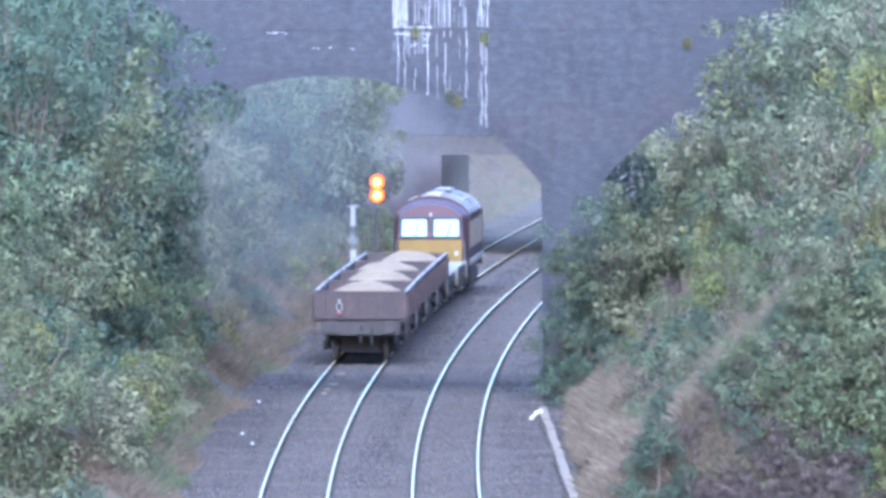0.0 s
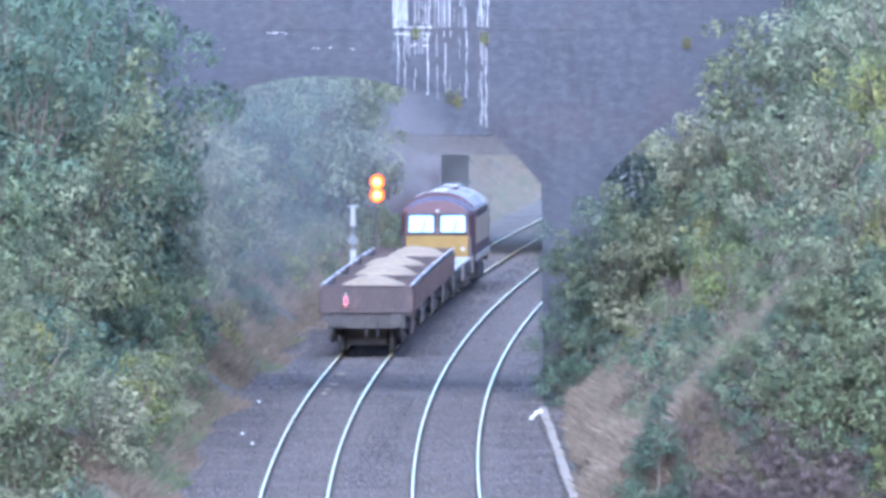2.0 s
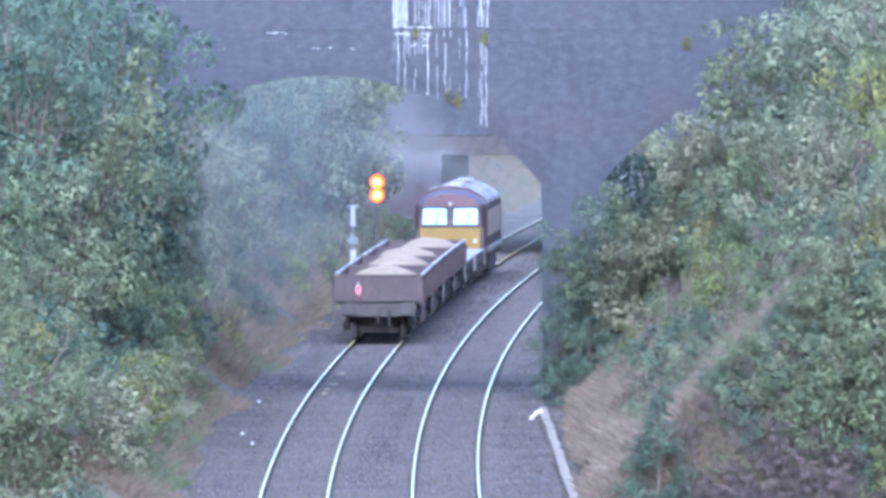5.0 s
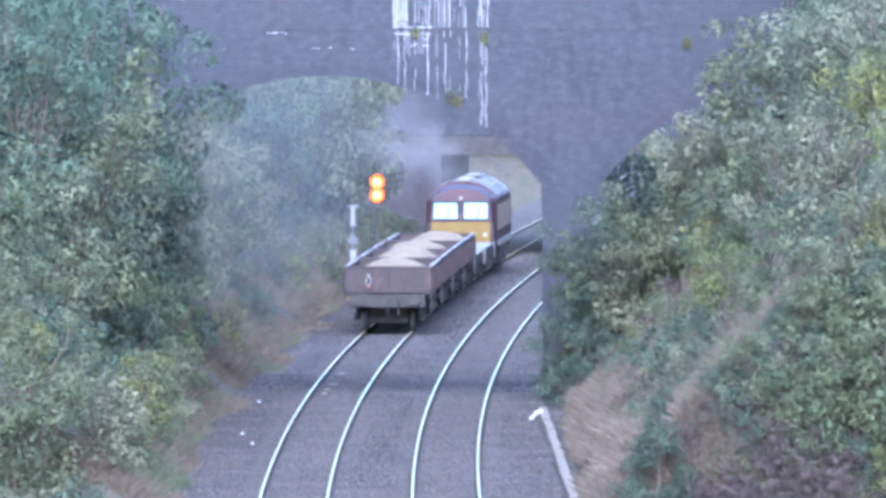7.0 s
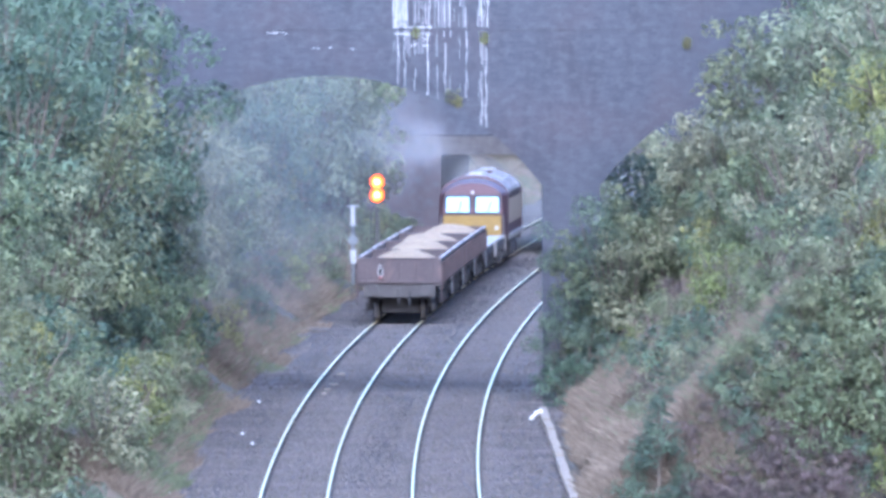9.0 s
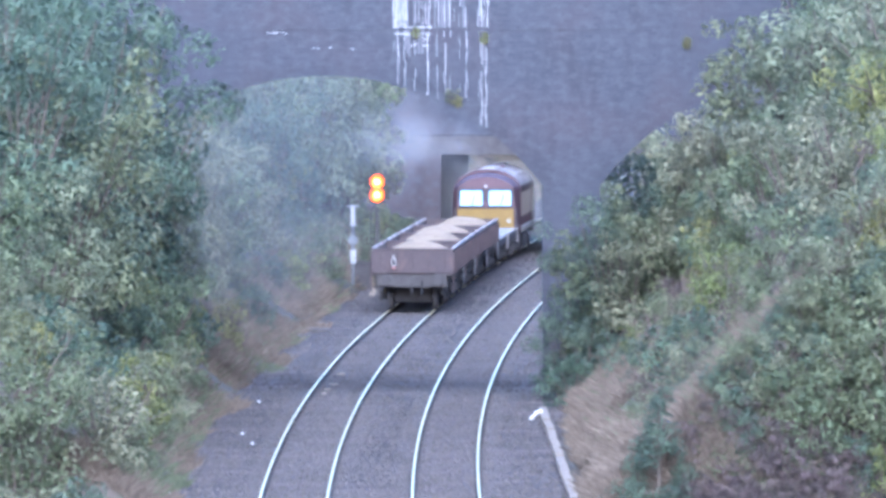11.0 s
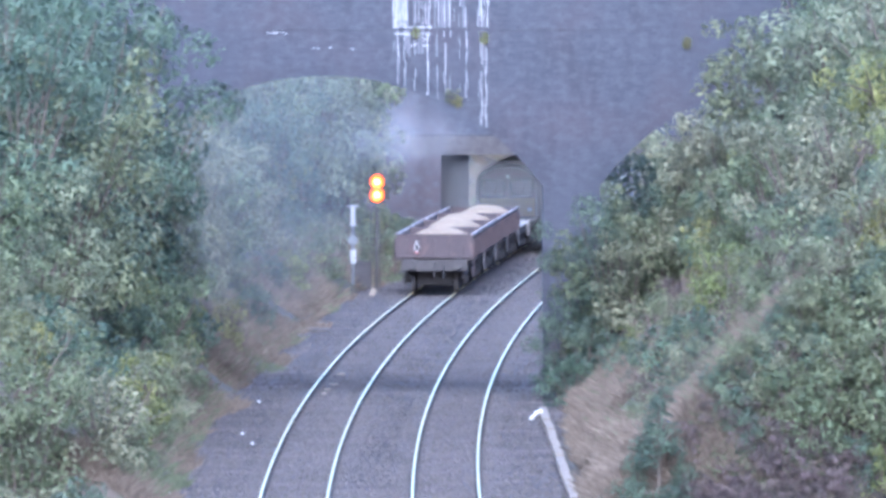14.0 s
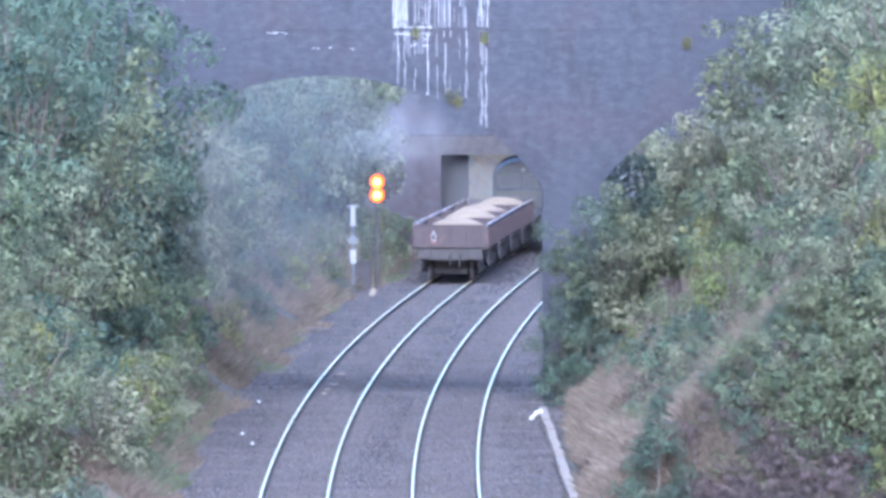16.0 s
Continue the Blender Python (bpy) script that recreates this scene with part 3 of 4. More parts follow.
def stone_heap(seed, peak, shift):
    n, k = 34, 18
    L = WAGON_LEN - 0.3
    verts, faces = [], []
    for i in range(n + 1):
        for j in range(k + 1):
            v, u = i / n * 2 - 1, j / k * 2 - 1
            lump = max(0.0, 1 - abs(u - shift) ** 2.2) * max(0.0, 1 - abs(v) ** 2.6)
            z = 1.62 + (peak - 1.62) * lump + 0.07 * noise.noise(Vector((u * 3 + seed, v * 9, seed)))
            verts.append((u * (HALF_W - 0.07), 0.65 + (v + 1) / 2 * L, z))
    for i in range(n):
        for j in range(k):
            a = i * (k + 1) + j
            faces.append((a, a + 1, a + k + 2, a + k + 1))
    m = len(verts)
    rim = [j for j in range(k + 1)] + [i * (k + 1) + k for i in range(1, n + 1)] + [n * (k + 1) + j for j in range(k - 1, -1, -1)] + [i * (k + 1) for i in range(n - 1, 0, -1)]
    for r in rim:
        verts.append((verts[r][0], verts[r][1], 1.20))
    for i in range(len(rim)):
        q = (i + 1) % len(rim)
        faces.append((rim[i], m + i, m + q, rim[q]))
    ob = mesh_part("stone_heap", verts, faces, HEAP)
    for p in ob.data.polygons:
        p.use_smooth = True
    return tagged(ob, "pale heap of crushed stone lying in a box wagon", "stone heap", "stone loads")


FLAT_LEN, FLAT_PITCH = 12.6, 13.6


def flat_wagon():
    w = thing("flat_wagon", "low flat wagon with a pale bare deck, coupled behind the locomotive", "wagon", "flat wagons of the train")
    L = FLAT_LEN
    bm = B()
    for i in range(30):
        box(bm, 0, 0.5 + (i + 0.5) * L / 30, 1.20, 2.56, L / 30 - 0.02, 0.07, 0.006)
    part("deck_planks", bm, DECK, w, "pale grey deck", kind="stuff")
    bm = B()
    for x in (-1.2, 1.2):
        box(bm, x, L / 2 + 0.5, 1.02, 0.14, L, 0.28, 0.02)
    for y in (0.58, L + 0.42):
        box(bm, 0, y, 1.0, 2.5, 0.16, 0.36, 0.02)
    box(bm, 0, L / 2 + 0.5, 0.95, 0.6, L - 1, 0.3, 0.02)
    part("underframe", bm, UNDER, w)
    for y in (0.9, L + 0.1):
        for x in (-1.33, 1.33):
            part("stanchion", rod(B(), (x, y, 0.7), (x, y, 1.3), 0.03, n=6), STEEL, w)
    for y in (2.4, L - 1.4):
        bogie(w, y)
    buffers(w, 0.5, -1)
    buffers(w, L + 0.5, 1)
    return w


LOCO_LEN = 21.4


def loft(sections, mat, name, parent, label="", mats=None, pick=None):
    verts, faces, idx = [], [], []
    k = len(sections[0])
    for s in sections:
        verts += s
    for i in range(len(sections) - 1):
        for j in range(k - 1):
            a = i * k + j
            faces.append((a, a + 1, a + k + 1, a + k))
            idx.append(pick(i, j) if pick else 0)
    faces.append(tuple(range(k)))
    idx.append(0)
    faces.append(tuple(range((len(sections) - 1) * k, len(sections) * k))[::-1])
    idx.append(0)
    ob = mesh_part(name, verts, faces, mats or mat, parent, label)
    for p, m in zip(ob.data.polygons, idx):
        p.material_index = m
    return ob


def cab_section(y, wide, low, rake=0.0, roof=1.0, dome=1.0):
    """Half-round roofed cross-section, from one lower corner over the roof to the other."""
    pts = [(-wide, low), (-wide, 2.15), (-wide + 0.02, 2.90), (-wide * 0.94, 3.05), (-wide * 0.80, 3.24), (-wide * 0.6, 3.41), (-wide * 0.35, 3.53), (0, 3.58)]
    pts = pts + [(-x, z) for x, z in pts[-2::-1]]
    out = []
    for x, z in pts:
        z = z if z < 2.9 else 2.9 + (z - 2.9) * dome
        back = rake * max(0.0, (z - 2.1)) / 1.5
        out.append((x, y + back, 1.1 + (z - 1.1) * roof))
    return out


def locomotive():
    g = thing("diesel_locomotive", "maroon diesel freight locomotive with yellow cab end and grey roof", "locomotive")
    L = LOCO_LEN
    secs = [cab_section(0.55, 1.14, 1.15, 0.42, 1.0, 0.80), cab_section(0.80, 1.20, 1.15, 0.40, 1.0, 0.86), cab_section(1.35, 1.32, 1.15, 0.1, 1.0, 0.95), cab_section(2.6, 1.325, 1.15, 0, 1.01)]
    loft(secs, MAROON, "cab", g, "maroon driving cab", [MAROON, DARKROOF], lambda i, j: 1 if 3 <= j <= 10 else 0)
    far = [[(x, L - y + 0.5, z) for x, y, z in s[::-1]] for s in secs[::-1]]
    loft(far, MAROON, "cab", g, "maroon driving cab", [MAROON, DARKROOF], lambda i, j: 1 if 3 <= j <= 10 else 0)
    body = [cab_section(2.62, 1.32, 1.15, 0, 1.06), cab_section(L - 2.1, 1.32, 1.15, 0, 1.06)]
    loft(body, MAROON, "engine_body", g, "maroon body with grey roof", [MAROON, ROOF], lambda i, j: 1 if 2 <= j <= 11 else 0)
    for x in (-1.328, 1.328):
        part("gold_band", box(B(), x, L / 2 + 0.25, 2.25, 0.012, L - 5.2, 1.02), GOLD, g, "broad pale gold side band")
    # cab end: yellow panel, windows, lights
    for end in (0, 1):
        def fl(y):
            return y if not end else L + 0.5 - y
        bm = box(B(), 0, fl(0.545), 1.63, 2.24, 0.05, 0.96, 0.02)
        part("warning_panel", bm, YELLOW, g, "bright yellow warning panel")
        for x in (-0.565, 0.565):
            win = B()
            y0, y1 = 0.55 + 0.42 * 0.08 / 1.5 - 0.02, 0.55 + 0.42 * 0.82 / 1.5 - 0.02
            pts = [(x - 0.44, 2.24), (x + 0.44, 2.24), (x + 0.44, 2.82), (x + 0.38, 2.87), (x - 0.38, 2.87), (x - 0.44, 2.82)]
            vs = [win.verts.new((px, fl(y0 + (y1 - y0) * (pz - 2.2) / 0.72), pz)) for px, pz in pts]
            f = win.faces.new(vs if not end else vs[::-1])
            ex = bmesh.ops.extrude_face_region(win, geom=[f])
            bmesh.ops.translate(win, verts=[v for v in ex["geom"] if isinstance(v, bmesh.types.BMVert)], vec=(0, 0.03 if not end else -0.03, 0))
            bmesh.ops.recalc_face_normals(win, faces=win.faces)
            wp = part("windscreen", win, GLASS, g, "windscreen reflecting the pale sky")
            bm = B()
            for px, pz, sx, sz in ((x, 2.20, 1.02, 0.08), (x, 2.91, 0.96, 0.08), (x - 0.48, 2.55, 0.08, 0.78), (x + 0.48, 2.55, 0.08, 0.78)):
                box(bm, px, fl(y0 + (y1 - y0) * (pz - 2.2) / 0.72), pz, sx, 0.05, sz, 0.012)
            part("window_frame", bm, BLACK, wp)
            part("wiper", rod(B(), (x, fl(0.50), 2.2), (x + 0.15, fl(0.62), 2.7), 0.012, n=5), BLACK, wp)
        for x in (-0.92, 0.92):
            part("headlight", rod(B(), (x, fl(0.50), 1.60), (x, fl(0.56), 1.60), 0.09, n=14), DECK, g, "pale round lamp cluster")
        part("marker_light", rod(B(), (0, fl(0.80), 3.05), (0, fl(0.92), 3.05), 0.06, n=12), WHITE, g)
        bm = box(B(), 0, fl(0.6), 0.98, 2.5, 0.2, 0.42, 0.02)
        part("buffer_beam", bm, UNDER, g)
        bm = box(B(), 0, fl(0.66), 0.42, 2.2, 0.08, 0.5, 0.03)
        part("snowplough", bm, UNDER, g)
        buffers(g, fl(0.5), -1 if not end else 1)
        for x in (-1.2, 1.2):
            part("handrail", rod(B(), (x, fl(0.5), 1.25), (x, fl(0.62), 2.1), 0.018, n=6), GREY, g)
    # roof gear
    for y, l, wd in ((4.0, 1.8, 0.5), (7.2, 3.0, 0.5), (11.5, 2.6, 0.6), (15.8, 4.2, 0.6)):
        part("roof_hatch", box(B(), 0, y + l / 2, 3.73, wd, l, 0.10, 0.03), DARKROOF if y == 11.5 else DECK, g)
    for y in (3.1, 6.6, 10.4, 14.6, 18.4):
        a = [(x * 1.006, y, z + 0.02) for x, _, z in cab_section(0, 1.32, 1.15, 0, 1.06)[2:13]]
        b = [(x, y + 0.22, z) for x, _, z in a]
        loft([a, b], DARKROOF, "roof_rib", g, "dark roof joint strip")
    for x in (-0.86, 0.86):
        part("roof_walkway", box(B(), x, 11.2, 3.47, 0.26, 9.0, 0.07, 0.015), DECK, g)
    part("exhaust_stack", box(B(), 0.2, 10.7, 3.76, 0.5, 0.8, 0.14, 0.03), DARKROOF, g)
    for y in (5.2, 9.2, 13.8):
        for x in (-1.0, 1.0):
            bm = B()
            for i in range(8):
                box(bm, x * 1.33, y + 0.2 * i, 2.9, 0.02, 0.12, 0.3)
            part("louvre", bm, BLACK, g)
    bm = box(B(), 0, L / 2 + 0.25, 1.05, 2.3, L - 1.0, 0.26, 0.02)
    box(bm, 0, L / 2 + 0.25, 0.62, 2.5, 6.0, 0.75, 0.12)
    part("underframe", bm, UNDER, g)
    bm = B()
    for x in (-1.36, 1.36):
        rod(bm, (x, 2.8, 1.32), (x, L - 2.3, 1.32), 0.03, n=6)
        for i in range(9):
            rod(bm, (x, 2.8 + i * (L - 5.1) / 8, 1.1), (x, 2.8 + i * (L - 5.1) / 8, 1.32), 0.02, n=5)
    part("grab_rail", bm, WHITE, g)
    for y in (4.2, L - 3.7):
        bogie(g, y, 1.95, 0.53, 3)
    g.scale = (1, 1, 0.935)
    return g


def tail_lamp():
    t = thing("tail_lamp", "small white cased flashing red tail lamp hung on the last wagon", "lamp")
    bm = B()
    n = 20
    for i in range(n):
        a0, a1 = 2 * math.pi * i / n, 2 * math.pi * (i + 1) / n
        for r0, r1 in ((0.66, 1.0),):
            vs = []
            for y in (-0.07, 0.0):
                for r, a in ((r0, a0), (r1, a0), (r1, a1), (r0, a1)):
                    x, z = 0.088 * r * math.cos(a), 0.13 * r * math.sin(a) + (0.02 if math.sin(a) > 0 else -0.02)
                    vs.append(bm.verts.new((x, y, z)))
            for q in ((0, 1, 2, 3), (7, 6, 5, 4), (0, 4, 5, 1), (1, 5, 6, 2), (2, 6, 7, 3), (3, 7, 4, 0)):
                bm.faces.new([vs[k] for k in q])
    rod(bm, (-0.05, -0.035, 0.2), (0.05, -0.035, 0.2), 0.018, n=6)
    part("casing", bm, WHITE, t)
    part("base_box", box(B(), 0, -0.03, -0.19, 0.13, 0.09, 0.07, 0.015), RED, t)
    # turning beacon: one glowing face on a dark drum
    bm = B()
    n = 20
    vs = [[bm.verts.new((0.075 * math.sin(2 * math.pi * i / n), -0.075 * math.cos(2 * math.pi * i / n), z)) for i in range(n)] for z in (-0.1, 0.1)]
    for i in range(n):
        q = (i + 1) % n
        f = bm.faces.new((vs[0][i], vs[0][q], vs[1][q], vs[1][i]))
        f.material_index = 1 if i in (0, n - 1) else 0
    bm.faces.new(vs[1])
    bm.faces.new(vs[0][::-1])
    lens = part("beacon", bm, [BLACK, TAILRED], t, "turning red beacon")
    return t, lens


WAGONS, HEAPS = [], []
first = box_wagon()
WAGONS.append(first)
for i in range(3):
    WAGONS.append(copy_thing(first, pose(0, 0, 0)))
for i, (pk, sh) in enumerate(((2.20, 0.0), (2.26, 0.02), (2.22, -0.05), (2.25, 0.22))):
    HEAPS.append(stone_heap(3.1 * i + 1, pk, sh))
flat = flat_wagon()
FLATS = [flat, copy_thing(flat, pose(0, 0, 0))]
LOCO = locomotive()
LAMP, BEACON = tail_lamp()


# ---- lineside ----
def signal():
    s = thing("signal_post", "tall railway colour-light signal showing two bright amber lamps", "signal", at=pose(-2.43, 568, -0.15))
    bm = rod(B(), (0.05, 0, 0), (0.05, 0, 3.1), 0.055, n=12)
    box(bm, 0.05, 0, 0.05, 0.4, 0.4, 0.1, 0.02)
    part("post", bm, UNDER, s)
    bm = box(B(), 0.06, 0.06, 3.75, 0.46, 0.06, 1.0, 0.02)
    part("backboard", bm, BLACK, s)
    bm = B()
    for z in (3.52, 3.99):
        n = 12
        for i in range(n):
            a0, a1 = math.pi * (i / n * 1.2 - 0.1), math.pi * ((i + 1) / n * 1.2 - 0.1)
            q = [bm.verts.new((0.06 + 0.235 * math.cos(a), y, z + 0.235 * math.sin(a))) for a, y in ((a0, 0), (a1, 0), (a1, -0.25), (a0, -0.25))]
            bm.faces.new(q)
    part("hood", bm, BLACK, s)
    for z in (3.52, 3.99):
        lens = part("lens", rod(B(), (0.06, -0.02, z), (0.06, 0.03, z), 0.25, n=24), AMBER, s, "glowing amber lens")
        part("bulb", rod(B(), (0.06, -0.05, z), (0.06, -0.015, z), 0.10, n=20), BULB, lens)
    bm = B()
    for x in (-0.16, 0.16):
        rod(bm, (x, 0.2, 0), (x, 0.2, 3.2), 0.02, n=6)
    for i in range(11):
        rod(bm, (-0.16, 0.2, 0.25 * i + 0.2), (0.16, 0.2, 0.25 * i + 0.2), 0.015, n=6)
    part("ladder", bm, UNDER, s)


signal()


def marker_post():
    s = thing("marker_post", "grey and white lineside post with a small crosspiece", "post", at=pose(-3.22, 566, 0.2))
    part("shaft", rod(B(), (0, 0, 0), (0, 0, 2.85), 0.06, n=10), GREY, s)
    bm = box(B(), 0, -0.02, 2.45, 0.17, 0.17, 0.62, 0.02)
    box(bm, 0, -0.02, 2.80, 0.42, 0.17, 0.06, 0.015)
    box(bm, 0, -0.02, 2.12, 0.24, 0.2, 0.06, 0.015)
    part("white_head", bm, WHITE, s, "white painted head")
    part("white_foot", box(B(), 0, -0.02, 0.98, 0.22, 0.2, 0.48, 0.02), WHITE, s, "white painted band")
    part("dial_box", rod(B(), (0, -0.1, 1.58), (0, 0.1, 1.58), 0.18, n=14), GREY, s)


marker_post()


def cabinet():
    c = thing("lineside_cabinet", "small dark lineside equipment box with pale lid", "cabinet", at=pose(line(572) - 2.9, 572, -0.1))
    part("body", box(B(), 0, 0, 0.5, 0.6, 0.45, 0.9, 0.02), UNDER, c)
    part("lid", box(B(), 0, 0, 0.98, 0.7, 0.5, 0.06, 0.02), SLEEPER, c)


cabinet()


def trackside_board():
    ob = part("marker_board", box(B(), 0, 0, 0.18, 0.20, 0.05, 0.34, 0.01), CONCRETE, None)
    ob.matrix_basis = pose(-2.58, 563, -0.2, 0, 24, 8)
    tagged(ob, "small pale leaning board beside the signal foot", "board")


trackside_board()


def troughs():
    rng = random.Random(8)
    t = thing("cable_trough", "pale concrete cable trough along the foot of the bank", "cable trough")
    d = 345.0
    lid = B()
    box(lid, 0, 0, 0, 0.21, 0.94, 0.06, 0.012)
    me = None
    while d < 421:
        x = 2.64 + (420 - d) * 0.0042 + 0.008 * math.sin(d * 0.3)
        if me is None:
            ob = part("lid", lid, CONCRETE, t)
            me = ob.data
        else:
            ob = new("lid", me)
            ob.parent = t
        ob.matrix_basis = pose(x + rng.uniform(-0.02, 0.02), d, 0.02 + rng.uniform(-0.015, 0.025), rng.uniform(-1, 1), rng.uniform(-2, 2), 0)
        d += 1.0
    verts, faces = [], []
    for i in range(39):
        dd = 344 + 2 * i
        x = 2.64 + (420 - dd) * 0.0042 + 0.008 * math.sin(dd * 0.3)
        for q in (-0.085, 0.085):
            verts += [(x + q, dd, -0.3), (x + q, dd, -0.012)]
    for i in range(38):
        a = 4 * i
        faces += [(a, a + 1, a + 5, a + 4), (a + 2, a + 6, a + 7, a + 3), (a + 1, a + 3, a + 7, a + 5)]
    mesh_part("channel", verts, faces, CONCRETE, t)


troughs()


def loose_bits():
    bm = B()
    for k in range(9):
        a = k / 8 * 2.4
        r = bmesh.ops.create_icosphere(bm, subdivisions=2, radius=0.065 + 0.015 * math.sin(k * 2.1), matrix=Matrix.Translation((-0.2 + 0.045 * k, 0.06 * math.sin(a), 0.02 + 0.11 * math.sin(a) ** 2 + 0.02 * k)))
        for v in r["verts"]:
            v.co += 0.03 * noise.noise_vector(v.co * 9)
    ob = part("plastic_sack", bm, WHITEBAG, None, smooth=True)
    ob.matrix_basis = pose(2.46, 414, -0.08)
    ob.scale = (0.75, 0.75, 0.8)
    tagged(ob, "crumpled white plastic sack on the ballast", "sack")
    for x, d, lx in ((-2.95, 458, 0.26), (-3.09, 447, 0.26), (-3.22, 442, 0.2), (-3.30, 438, 0.16)):
        bm = box(B(), 0, 0, 0, lx * 0.8, 0.45, 0.05, 0.01)
        ob = part("timber_offcut", bm, CONCRETE, None)
        ob.matrix_basis = pose(x, d, -0.08, 0, 0, 4)
        tagged(ob, "pale timber offcut between the rails", "timber", "offcuts between the rails")
    bm = box(B(), 0, 0, 0, 0.6, 1.4, 0.10, 0.02)
    ob = part("concrete_slab", bm, SLEEPER, None)
    ob.matrix_basis = pose(-4.0, 508, -0.02)
    tagged(ob, "flat grey concrete slab lying beside the track", "slab")
    for x, d in ((-5.1, 402), (-4.75, 394), (-6.15, 358), (-5.0, 430)):
        bm = B()
        bmesh.ops.create_icosphere(bm, subdivisions=2, radius=0.05)
        for v in bm.verts:
            v.co.z *= 0.6
            v.co += 0.03 * noise.noise_vector(v.co * 20 + Vector((x, d, 0)))
        ob = part("litter", bm, WHITEBAG, None)
        ob.matrix_basis = pose(x, d, -0.08)
        tagged(ob, "small scrap of white litter on the ballast", "litter", "scraps of litter")
    sgn = thing("pier_sign", "small white and red chequered plate on the bridge pier", "sign", at=pose(2.99, NEAR - 0.03, 0.52))
    part("plate", box(B(), 0, 0, 0, 0.32, 0.02, 0.32, 0.004), RED, sgn)
    part("white_square", box(B(), -0.08, -0.013, 0.08, 0.15, 0.014, 0.15), WHITE, sgn)
    part("white_square", box(B(), 0.08, -0.013, -0.08, 0.15, 0.014, 0.15), WHITE, sgn)


loose_bits()


# ---- plants ----
def leaf_cloud(rng, clumps, count, size, squash=0.34):
    """Leaf blades gathered in clumps; each clump is (centre, radius)."""
    verts, faces = [], []
    weights = [r * r for c, r in clumps]
    picks = rng.choices(range(len(clumps)), weights, k=count)
    for k in picks:
        c, r = clumps[k]
        th, ph = rng.uniform(0, 2 * math.pi), math.acos(rng.uniform(-0.75, 1))
        out = Vector((math.sin(ph) * math.cos(th), math.sin(ph) * math.sin(th), math.cos(ph)))
        rr = r * (1 - 0.35 * rng.random() ** 2.5) * (1 + 0.28 * noise.noise(out * 2.3 + Vector((k * 1.7, 0, 0))))
        p = Vector(c) + Vector((out.x * rr, out.y * rr, out.z * rr * 0.85))
        n = (out + Vector((rng.gauss(0, squash), rng.gauss(0, squash), rng.gauss(0.2, squash)))).normalized()
        t = n.orthogonal().normalized()
        t.rotate(Matrix.Rotation(rng.uniform(0, 6.28), 3, n))
        s = n.cross(t)
        L = size * rng.uniform(0.6, 1.35)
        W = L * rng.uniform(0.34, 0.52)
        b = len(verts)
        verts += [p - t * L * 0.5, p + s * W * 0.5 + n * 0.01, p + t * L * 0.5, p - s * W * 0.5 + n * 0.01]
        faces.append((b, b + 1, b + 2, b + 3))
    return verts, faces


def shrub(kind, seed, height, width, leaves, size, mat, label, cat):
    rng = random.Random(seed)
    s = thing(kind, label, cat)
    bm = B()
    clumps = []
    stems = max(4, int(width * 2.6))
    for i in range(stems):
        a = 2 * math.pi * (i + rng.random() * 0.6) / stems
        reach = width * rng.uniform(0.12, 0.46)
        top = Vector((reach * math.cos(a), reach * math.sin(a), height * rng.uniform(0.55, 0.9)))
        mid = Vector((top.x * 0.4, top.y * 0.4, top.z * 0.5))
        foot = Vector((0.15 * math.cos(a), 0.15 * math.sin(a), -0.3))
        rod(bm, foot, mid, 0.05 + 0.006 * height, 0.035, n=6)
        rod(bm, mid, top, 0.035, 0.012, n=5)
        for f in (0.3, 0.55, 0.8, 1.0):
            q = foot.lerp(top, f) + Vector((rng.gauss(0, 0.13), rng.gauss(0, 0.13), rng.gauss(0, 0.06))) * width
            q.z = max(q.z, 0.15)
            r = width * rng.uniform(0.09, 0.22) * (1.1 - 0.3 * f)
            clumps.append((q, r))
            rod(bm, foot.lerp(top, f * 0.8), q, 0.018, 0.006, n=4)
        clumps.append((top + Vector((rng.gauss(0, 0.1), rng.gauss(0, 0.1), 0.1)) * width, width * rng.uniform(0.08, 0.15)))
    part("trunk", bm, BARK, s)
    v, f = leaf_cloud(rng, clumps, leaves, size)
    mesh_part("crown", v, f, mat, s)
    return s


def cone_bush(seed, height, width, leaves, size, mat, label):
    """Dense low bush that narrows to a pointed top."""
    rng = random.Random(seed)
    s = thing("bush", label, "bush")
    bm = rod(B(), (0, 0, -0.3), (0, 0, height * 0.85), 0.06, 0.012, n=7)
    clumps = []
    for i in range(46):
        f = rng.random() ** 1.5
        a, reach = rng.uniform(0, 6.28), width * 0.46 * (1 - f) * rng.uniform(0.55, 1.0)
        q = Vector((reach * math.cos(a), reach * math.sin(a), 0.12 + height * 0.92 * f))
        rod(bm, (0, 0, q.z * 0.7), q, 0.018, 0.006, n=4)
        clumps.append((q, width * rng.uniform(0.08, 0.15) * (1.15 - 0.6 * f)))
    part("trunk", bm, BARK, s)
    v, f = leaf_cloud(rng, clumps, leaves, size)
    mesh_part("crown", v, f, mat, s)
    return s


